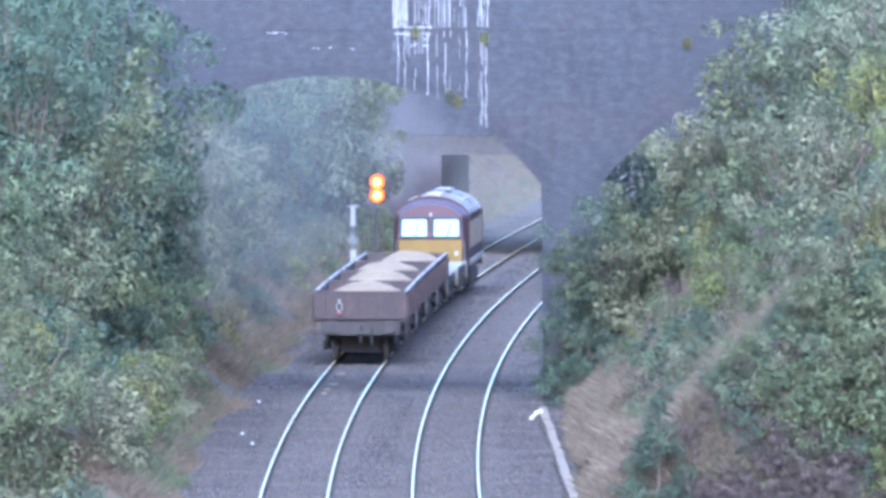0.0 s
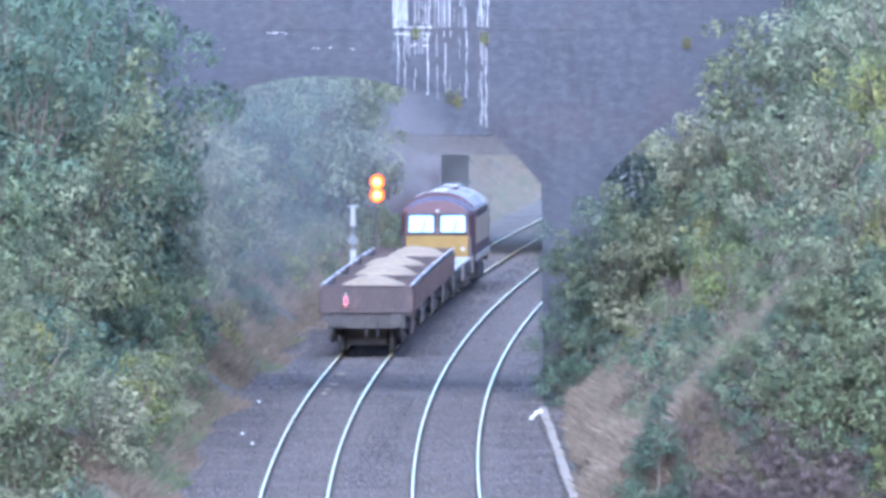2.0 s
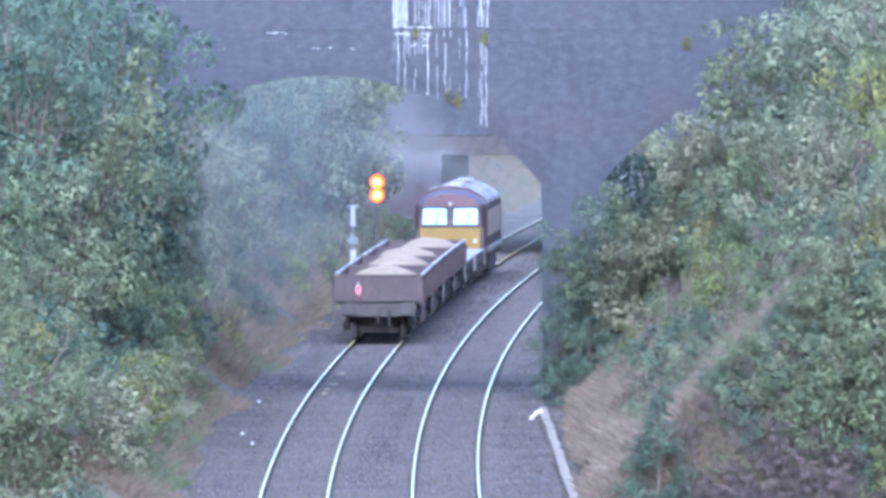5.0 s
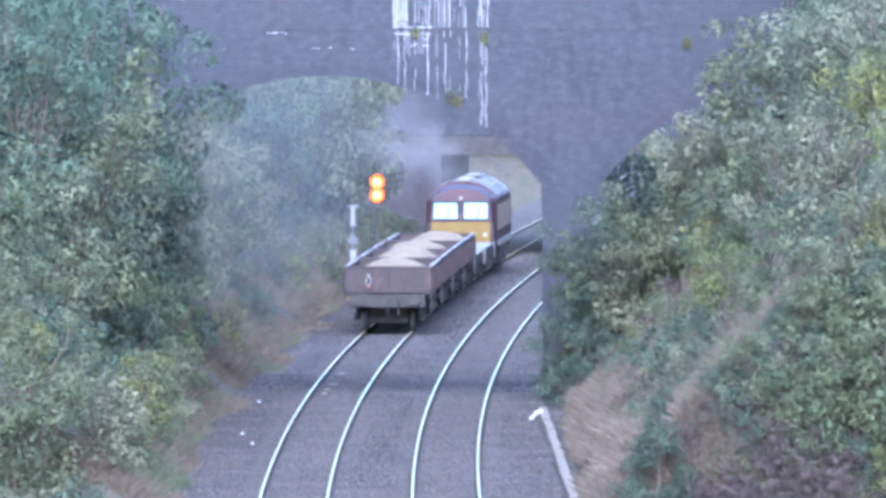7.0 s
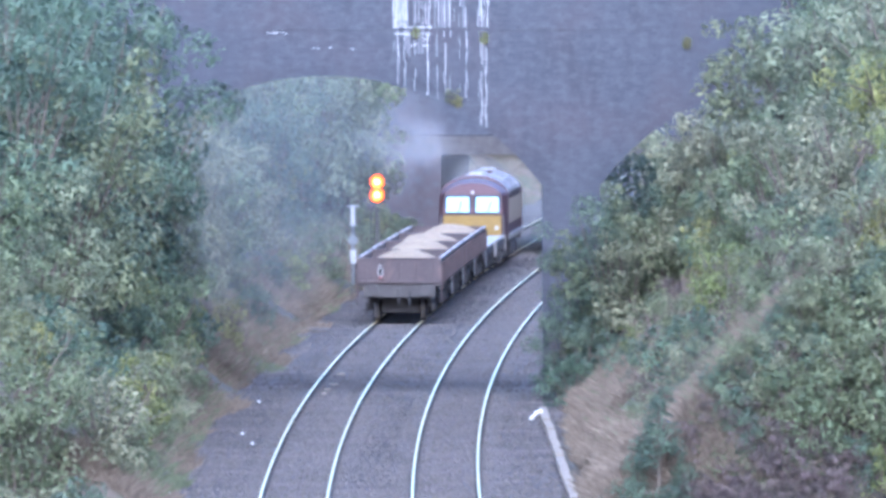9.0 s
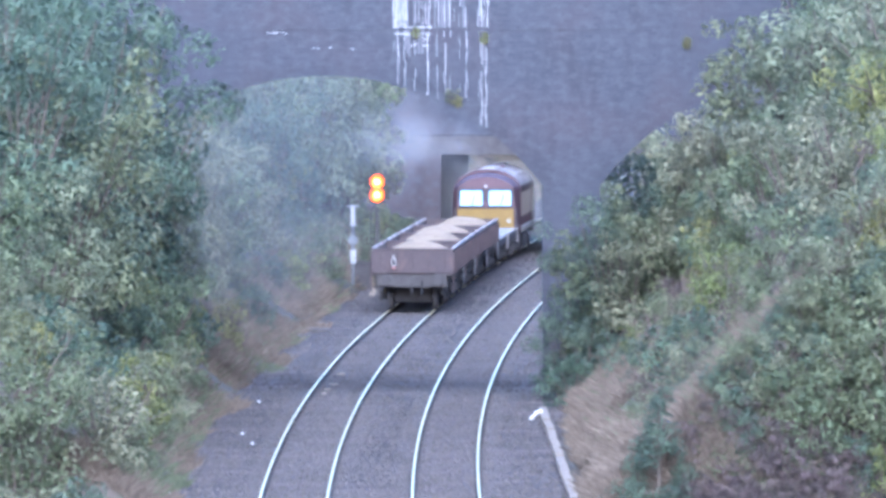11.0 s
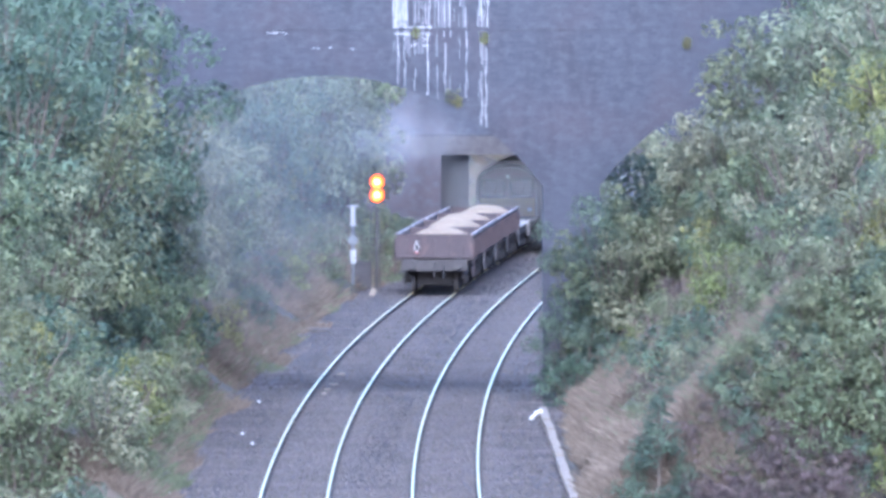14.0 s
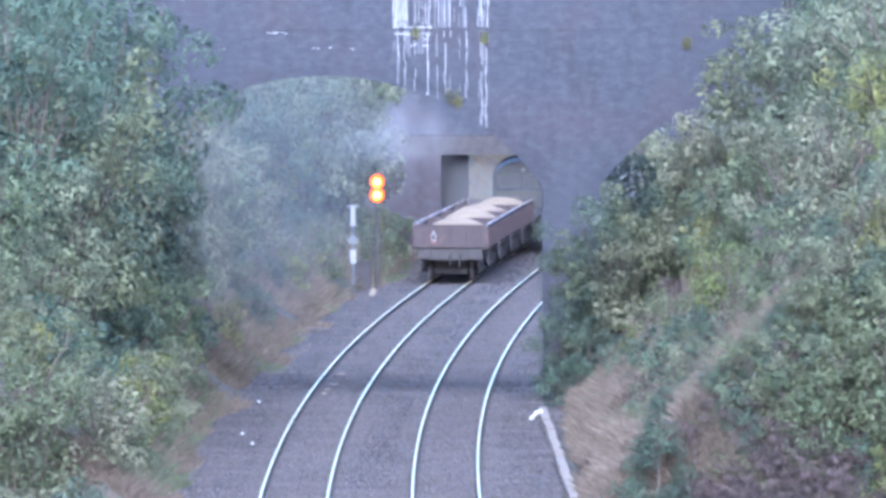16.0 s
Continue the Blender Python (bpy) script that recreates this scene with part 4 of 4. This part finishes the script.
random.seed(11)
PLANTS = []
SPEC = (("bush", 1, 2.2, 2.6, 2300, 0.145, LEAF, "dense green bramble bush on the cutting bank", "bush"),
        ("bush", 2, 1.7, 2.2, 2000, 0.13, LEAF_DARK, "dark green low bush on the cutting bank", "bush"),
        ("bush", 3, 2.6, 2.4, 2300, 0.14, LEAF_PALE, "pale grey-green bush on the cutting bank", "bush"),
        ("bush", 4, 1.8, 2.0, 1600, 0.135, LEAF_GOLD, "yellowing green bush on the cutting bank", "bush"),
        ("tree", 5, 5.2, 3.6, 4600, 0.17, LEAF, "leafy green young tree on the cutting bank", "tree"),
        ("tree", 6, 6.0, 3.8, 4800, 0.17, LEAF_DARK, "tall dark green tree on the cutting bank", "tree"),
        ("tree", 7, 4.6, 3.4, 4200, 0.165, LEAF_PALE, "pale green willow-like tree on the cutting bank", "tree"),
        ("scrub", 8, 0.9, 1.8, 1300, 0.09, LEAF_SCRUB, "low grey-brown dead bramble scrub on the cutting bank", "scrub"))
for sp in SPEC:
    PLANTS.append(shrub(*sp))
PLANTS.append(cone_bush(9, 2.2, 1.9, 3600, 0.085, LEAF_DARK, "dark green pointed bush at the foot of the bank"))
used = [False] * len(PLANTS)


def plant(k, u, d, size=1.0, sink=0.0, turn=None):
    """Stand a copy of plant k on the bank, u metres right of the far track's middle."""
    m = pose(line(d) + u, d, bank_height(u, d) - 0.1 - sink, 0, 0, random.uniform(0, 360) if turn is None else turn)
    if not used[k]:
        used[k] = True
        PLANTS[k].matrix_basis = m
        ob = PLANTS[k]
    else:
        ob = copy_thing(PLANTS[k], m)
    ob.scale = (size, size, size * random.uniform(0.9, 1.15))
    return ob


HEIGHT = [s[2] for s in SPEC] + [2.2]
WIDTH = [s[3] for s in SPEC] + [1.9]


def sow(side, d0, d1, step, depth, envelope, reach, kinds, sizes=(0.75, 1.25), gap=1.5):
    """Plants over a stretch of bank: rows up the slope, kept under the envelope's height."""
    d = d0
    while d < d1:
        q = reach
        while q < depth:
            k = random.choice(kinds)
            size = random.uniform(*sizes)
            qq = q + random.uniform(-0.5, 0.5)
            room = qq - WIDTH[k] * size * 0.5
            u = LEFT_TOE - qq if side < 0 else RIGHT_TOE + qq
            top = bank_height(u, d) + HEIGHT[k] * size
            limit = envelope(max(room, 0))
            if room < -0.3 or top > limit:
                k = random.choice((0, 1, 2, 3))
                size = min(size, max(0.45, (limit - bank_height(u, d)) / HEIGHT[k], 0.0))
                if qq - WIDTH[k] * size * 0.5 < -0.1:
                    size = max(0.4, (qq + 0.1) / (WIDTH[k] * 0.5))
                size = min(size, 1.25)
            plant(k, u, d + random.uniform(-step, step) * 0.5, size)
            q += gap * random.uniform(0.75, 1.25)
        d += step


sow(-1, 338, 400, 9.5, 7.5, lambda r: 4.0 + 4.0 * r, 1.4, (0, 2, 0, 3, 4, 6, 4, 1))
sow(-1, 400, 432, 9.5, 7.5, lambda r: 4.0 + 4.0 * r, 1.4, (1, 5, 5, 4, 1, 2, 5))
# mostly pale kinds past the arch: haze put into the leaf colour
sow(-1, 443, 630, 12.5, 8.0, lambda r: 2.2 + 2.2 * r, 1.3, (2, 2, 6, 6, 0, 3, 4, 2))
sow(1, 357, 392, 9.0, 9.5, lambda r: 1.6 + 1.7 * r, 2.4, (0, 7, 1, 2, 3, 0, 7), (0.55, 1.05), 1.35)
sow(1, 395, 432, 8.0, 9.5, lambda r: 1.6 + 1.7 * r, 4.4, (0, 0, 2, 2, 3, 1), (0.7, 1.2), 1.25)
sow(1, 393, 424, 10.0, 4.2, lambda r: 0.6 + 1.2 * r, 1.6, (7, 7, 7, 2), (0.5, 0.9), 1.5)
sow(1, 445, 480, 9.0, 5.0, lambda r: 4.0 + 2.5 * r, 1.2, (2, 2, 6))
# farthest plants all pale, their colour imitating distance haze
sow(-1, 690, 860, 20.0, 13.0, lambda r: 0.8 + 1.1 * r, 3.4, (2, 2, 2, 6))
for q, d, k, s in ((1.6, 441, 6, 0.9), (2.3, 443, 2, 1.5), (3.0, 441, 6, 1.0), (2.0, 450, 6, 1.0),
                   (0.3, 425, 1, 0.8), (-0.05, 432, 5, 0.45), (0.75, 432.4, 5, 0.62), (1.2, 432, 4, 0.80), (0.6, 428, 1, 1.2), (1.4, 431, 5, 0.70), (1.9, 430, 6, 0.85), (2.7, 430, 4, 0.75), (3.5, 430, 6, 0.85), (4.4, 429, 6, 1.0), (5.4, 428, 4, 1.1), (6.4, 424, 6, 1.2),
                   (7.2, 428, 5, 1.25), (8.2, 415, 4, 1.2), (7.0, 404, 6, 1.1), (8.2, 390, 2, 1.5), (9.0, 428, 6, 1.3), (7.6, 376, 3, 1.4), (5.6, 384, 2, 1.3), (6.3, 366, 2, 1.2)):
    plant(k, RIGHT_TOE + q, d, s)
for q, d, k, s in ((2.7, 428, 5, 1.35), (3.4, 421, 6, 1.4), (3.2, 412, 5, 1.35), (4.6, 428, 5, 1.45), (5.2, 418, 5, 1.4), (4.4, 404, 5, 1.4), (3.4, 396, 4, 1.3),
                   (4.2, 386, 5, 1.3), (5.6, 396, 5, 1.3), (2.6, 446, 6, 1.0), (3.4, 450, 6, 1.25), (2.4, 468, 6, 0.95), (3.0, 490, 6, 0.95), (2.6, 520, 6, 0.95),
                   (2.8, 560, 5, 0.8), (3.6, 590, 4, 0.9), (3.2, 615, 5, 0.9), (3.0, 598, 6, 1.45), (2.6, 612, 4, 1.5), (2.3, 622, 6, 1.5), (3.4, 606, 4, 1.6),
                   (0.5, 594, 2, 0.8), (0.7, 604, 0, 0.9), (0.5, 614, 2, 0.8), (0.6, 624, 1, 0.9)):
    plant(k, LEFT_TOE - q, d, s)

for i in range(46):
    d = random.uniform(346, 432)
    plant(random.choice((0, 1, 0, 2, 7)), LEFT_TOE - random.uniform(0.35, 1.3) - 0.4 * max(0.0, noise.noise(Vector((d * 0.09, 5.0, 0)))), d, random.uniform(0.22, 0.42))


def on_front(q, z):
    """Distance at which the bank's nearer end, q metres out from the toe, is z metres high."""
    return 352 - (11.0 - z) / 1.3


for q, z, k, s in ((1.75, 0.35, 8, 1.1), (2.3, 0.3, 8, 0.5), (1.3, 0.25, 8, 0.45),
                   (3.45, 1.75, 1, 0.55), (4.0, 2.4, 1, 0.6), (4.56, 3.0, 1, 0.6), (3.7, 1.3, 1, 0.5), (5.06, 3.6, 0, 0.6), (3.3, 2.5, 1, 0.45), (4.4, 2.0, 0, 0.5),
                   (5.2, 2.6, 1, 0.7), (5.6, 1.8, 0, 0.9), (6.3, 2.5, 0, 0.9), (6.7, 1.5, 0, 1.0), (5.9, 3.2, 0, 0.8), (6.5, 4.0, 1, 0.9), (5.1, 1.2, 0, 0.7), (7.2, 2.8, 0, 1.0),
                   (5.8, 2.9, 3, 0.5), (6.6, 0.2, 3, 0.7), (6.9, 4.9, 3, 0.9), (7.3, 5.6, 2, 0.9), (6.3, 5.0, 2, 0.8), (5.6, 4.3, 2, 0.7), (7.5, 0.9, 0, 0.9), (6.2, 0.5, 1, 0.6)):
    plant(k, RIGHT_TOE + q, on_front(q, z), s)
for i in range(70):
    q = random.uniform(2.2, 6.8)
    plant(7, RIGHT_TOE + q, on_front(q, random.uniform(-0.6, min(3.8, q - 0.6))), random.uniform(0.35, 0.75))
for i in range(22):
    plant(random.choice((0, 2, 7, 7, 1)), RIGHT_TOE + random.uniform(1.3, 6.0), random.uniform(349.0, 358.0), random.uniform(0.3, 0.6))
for i in range(22):
    q = random.uniform(3.2, 6.8)
    plant(random.choice((0, 1, 2, 0)), RIGHT_TOE + q, on_front(q, random.uniform(1.6, q - 0.5)), random.uniform(0.35, 0.6))
for i in range(70):
    plant(7, RIGHT_TOE + random.uniform(2.4, 7.4), random.uniform(342.6, 344.1), random.uniform(0.3, 0.55))
for i in range(9):
    d, q = 341 + 1.9 * i, 2.3 + 0.12 * i + random.uniform(-0.3, 0.3)
    while q < 4.6:
        if i % 2 == 0:
            plant(random.choice((0, 2, 2, 0, 3)), LEFT_TOE - q, d + random.uniform(-0.8, 0.8), random.uniform(0.6, 0.95))
        q += random.uniform(0.8, 1.25)
for x, z, k in ((6.7, 9.62, 3), (0.42, 8.0, 3), (-0.75, 9.9, 3), (1.13, 9.75, 3), (0.25, 8.1, 0)):
    weed = copy_thing(PLANTS[k], pose(x, NEAR - 0.05, z - 0.12))
    weed.scale = (0.17, 0.10, 0.17)
    tagged(weed, "small yellow-green weed rooted in the bridge brickwork", "weed")
    weed.name = "wall_weed"


def grass(name, label, mat, spots, count, height, seed):
    """Tufts of blades over stretches of bank: (side, d0, d1, from toe, to toe)."""
    rng = random.Random(seed)
    verts, faces = [], []
    for side, d0, d1, q0, q1, share in spots:
        for i in range(int(count * share)):
            d, q = rng.uniform(d0, d1), rng.uniform(q0, q1)
            if noise.noise(Vector((d * 0.07, q * 0.8, seed))) < (-0.25 if q > 0.05 else 0.12 - 0.5 * q):
                continue
            u = LEFT_TOE - q if side < 0 else RIGHT_TOE + q
            x, z = line(d) + u, bank_height(u, d) - 0.05
            h = height * rng.uniform(0.3, 1.3)
            lean = Vector((rng.gauss(0, 0.55), rng.gauss(0, 0.5), 1)) * h
            w = rng.uniform(0.006, 0.014)
            a = rng.uniform(-0.6, 0.6)
            b = len(verts)
            verts += [(x - w, d - a * w, z), (x + w, d + a * w, z), (x + lean.x * 0.5 + w * 0.7, d + lean.y * 0.5, z + lean.z * 0.6),
                      (x + lean.x * 1.2, d + lean.y, z + lean.z)]
            faces.append((b, b + 1, b + 2, b + 3))
    ob = mesh_part(name, verts, faces, mat)
    tagged(ob, label, "grass", kind="stuff")


grass("dry_grass", "tall dry tan grass along the foot of the banks", GRASS_DRY,
      ((-1, 345, 630, -0.7, 0.1, 0.35), (-1, 343.9, 346, 0.0, 3.0, 0.25), (-1, 345, 432, -0.1, 1.5, 0.55), (-1, 441, 630, 0.0, 2.2, 1.6), (1, 343.9, 346, 0.2, 3.4, 0.35), (1, 344, 350, 2.4, 7.6, 0.7), (1, 343, 362, 0.25, 2.6, 0.5), (1, 352, 432, 0.3, 1.7, 1.5), (1, 352, 432, 1.2, 5.0, 1.0), (-1, 669, 860, 0.1, 7.0, 2.0)),
      34000, 0.26, 3)
grass("green_grass", "rough green grass and weeds on the banks", GRASS_GREEN,
      ((-1, 345, 630, -0.9, 0.1, 0.35), (-1, 350, 432, -0.4, 1.6, 0.7), (-1, 350, 432, 1.0, 6.0, 0.6), (-1, 441, 630, -0.2, 6.0, 1.2), (1, 354, 432, 0.8, 7.0, 1.0), (1, 344, 350, 2.6, 7.6, 1.2), (-1, 669, 860, 0.5, 10.0, 1.0), (-1, 640, 860, 0.0, 1.2, 0.6)),
      22000, 0.24, 4)


# ---- exhaust smoke, and added sheets imitating haze ----
def puff(seed, name="smoke_puff", mat=None, label="thin blue-grey puff of diesel exhaust smoke"):
    """A crumpled ragged wisp about three metres wide."""
    n = 16
    verts, faces = [], []
    for i in range(n + 1):
        for j in range(n + 1):
            x, z = (j / n * 2 - 1) * 1.5, (i / n * 2 - 1) * 1.5
            q = Vector((x * 0.9 + seed, z * 0.9, seed))
            verts.append((x + 0.15 * noise.noise(q * 2), 0.9 * noise.noise(q) + 0.25 * (x * x + z * z), z + 0.15 * noise.noise(q * 2.3)))
    for i in range(n):
        for j in range(n):
            a = i * (n + 1) + j
            faces.append((a, a + 1, a + n + 2, a + n + 1))
    ob = mesh_part(name, verts, faces, mat or SMOKE)
    for p in ob.data.polygons:
        p.use_smooth = True
    ob.visible_shadow = False
    return tagged(ob, label, "smoke", "exhaust smoke")


PUFFS = [puff(7.3 * i) for i in range(4)]
DRIFT = [puff(50 + 5.1 * i) for i in range(2)]
# added translucent sheets, not exhaust: they stand in for haze in the air
BANKS = [puff(90.0, "haze_sheet", HAZE, "translucent sheet standing in for blue haze before the flat bridge"),
         puff(131.0, "haze_sheet", FAR_HAZE, "translucent sheet standing in for distant haze at the flat bridge opening")]


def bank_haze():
    """A thin added sheet imitating haze before the planted bank beyond the arch."""
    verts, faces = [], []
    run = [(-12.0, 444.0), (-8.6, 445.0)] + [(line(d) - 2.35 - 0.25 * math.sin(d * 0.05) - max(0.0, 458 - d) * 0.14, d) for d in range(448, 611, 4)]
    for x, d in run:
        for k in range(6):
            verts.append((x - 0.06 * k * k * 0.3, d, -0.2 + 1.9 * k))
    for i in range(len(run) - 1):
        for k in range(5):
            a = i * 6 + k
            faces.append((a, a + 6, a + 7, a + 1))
    ob = mesh_part("haze_veil", verts, faces, BANK_HAZE)
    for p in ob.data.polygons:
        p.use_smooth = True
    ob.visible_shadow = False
    tagged(ob, "thin translucent sheet imitating haze over the bushy bank", "haze", kind="stuff")


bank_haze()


# ---- movement ----
def tail_at(t):
    return 468.8 + 3.586 * t + 0.23315 * t * t - 0.001266 * t ** 3


def motions():
    steps = [CLIP * i / 16 for i in range(17)]
    for i, (w, h) in enumerate(zip(WAGONS, HEAPS)):
        rows = [(t, on_line(tail_at(t) - 0.5 + i * PITCH, PITCH)) for t in steps]
        walk(w, rows)
        walk(h, rows)
    for i, w in enumerate(FLATS):
        walk(w, [(t, on_line(tail_at(t) - 0.5 + 4 * PITCH + i * FLAT_PITCH, FLAT_PITCH)) for t in steps])
    walk(LOCO, [(t, on_line(tail_at(t) + 4 * PITCH + 2 * FLAT_PITCH + 0.3, LOCO_LEN)) for t in steps])
    walk(LAMP, [(t, on_line(tail_at(t) - 0.5, PITCH) @ pose(-0.62, 0.36, 1.62)) for t in steps])
    flashes = [-0.5, 0.5] + [1.5 + 0.5 * k for k in range(9)] + [6.1] + [round(7.07 + 0.509 * k, 1) for k in range(19)]
    turns = []
    for k in range(161):
        t = k / 10
        i = max(j for j, f in enumerate(flashes) if f <= t + 1e-6)
        n = round((flashes[i + 1] - flashes[i]) * 10)
        j = round((t - flashes[i]) * 10)
        share = 360 * j / n if n < 8 or j == 0 else 75 + 210 * (j - 1) / (n - 2)
        turns.append((t, pose(0, -0.02, 0, 0, 0, 360 * i + share)))
    walk(BEACON, turns)
    rng = random.Random(21)
    for i, p in enumerate(PUFFS):
        born = 0.6 + 2.4 * i
        stack = lambda t: tail_at(t) + 4 * PITCH + 2 * FLAT_PITCH + 11
        d0 = stack(born)
        side, turn = rng.uniform(-0.5, 0.2), rng.uniform(-4, 4)
        rows = []
        for k in range(33):
            t = k * CLIP / 32
            age = max(0.0, t - born)
            grow = 1 - math.exp(-age * 0.55)
            d = stack(t) if t < born else d0 - 0.7 * age
            rows.append((t, pose(line(d) + side * grow - 0.16 * age, d, 2.2 + 3.0 * grow + 0.02 * age, 0, 6 * math.sin(i + 0.3 * age), turn * age)))
        walk(p, rows)

    for i, p in enumerate(DRIFT):
        x, z = (-2.2, -0.4, -4.2)[i], (5.0, 4.2, 5.9)[i]
        p.scale = (1.7, 1.0, 1.4)
        walk(p, [(t, pose(x - 0.05 * t, 606 + 9 * i - 0.3 * t, z + 0.02 * t, 0, 3 * math.sin(0.3 * t + i), 2 * math.sin(0.2 * t))) for t in (0.0, 4.0, 8.0, 12.0, CLIP)])

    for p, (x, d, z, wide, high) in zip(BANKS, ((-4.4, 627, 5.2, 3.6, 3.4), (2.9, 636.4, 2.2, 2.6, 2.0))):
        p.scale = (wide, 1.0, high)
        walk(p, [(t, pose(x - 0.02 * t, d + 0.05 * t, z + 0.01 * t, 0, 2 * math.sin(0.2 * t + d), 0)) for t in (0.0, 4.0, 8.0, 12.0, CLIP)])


motions()
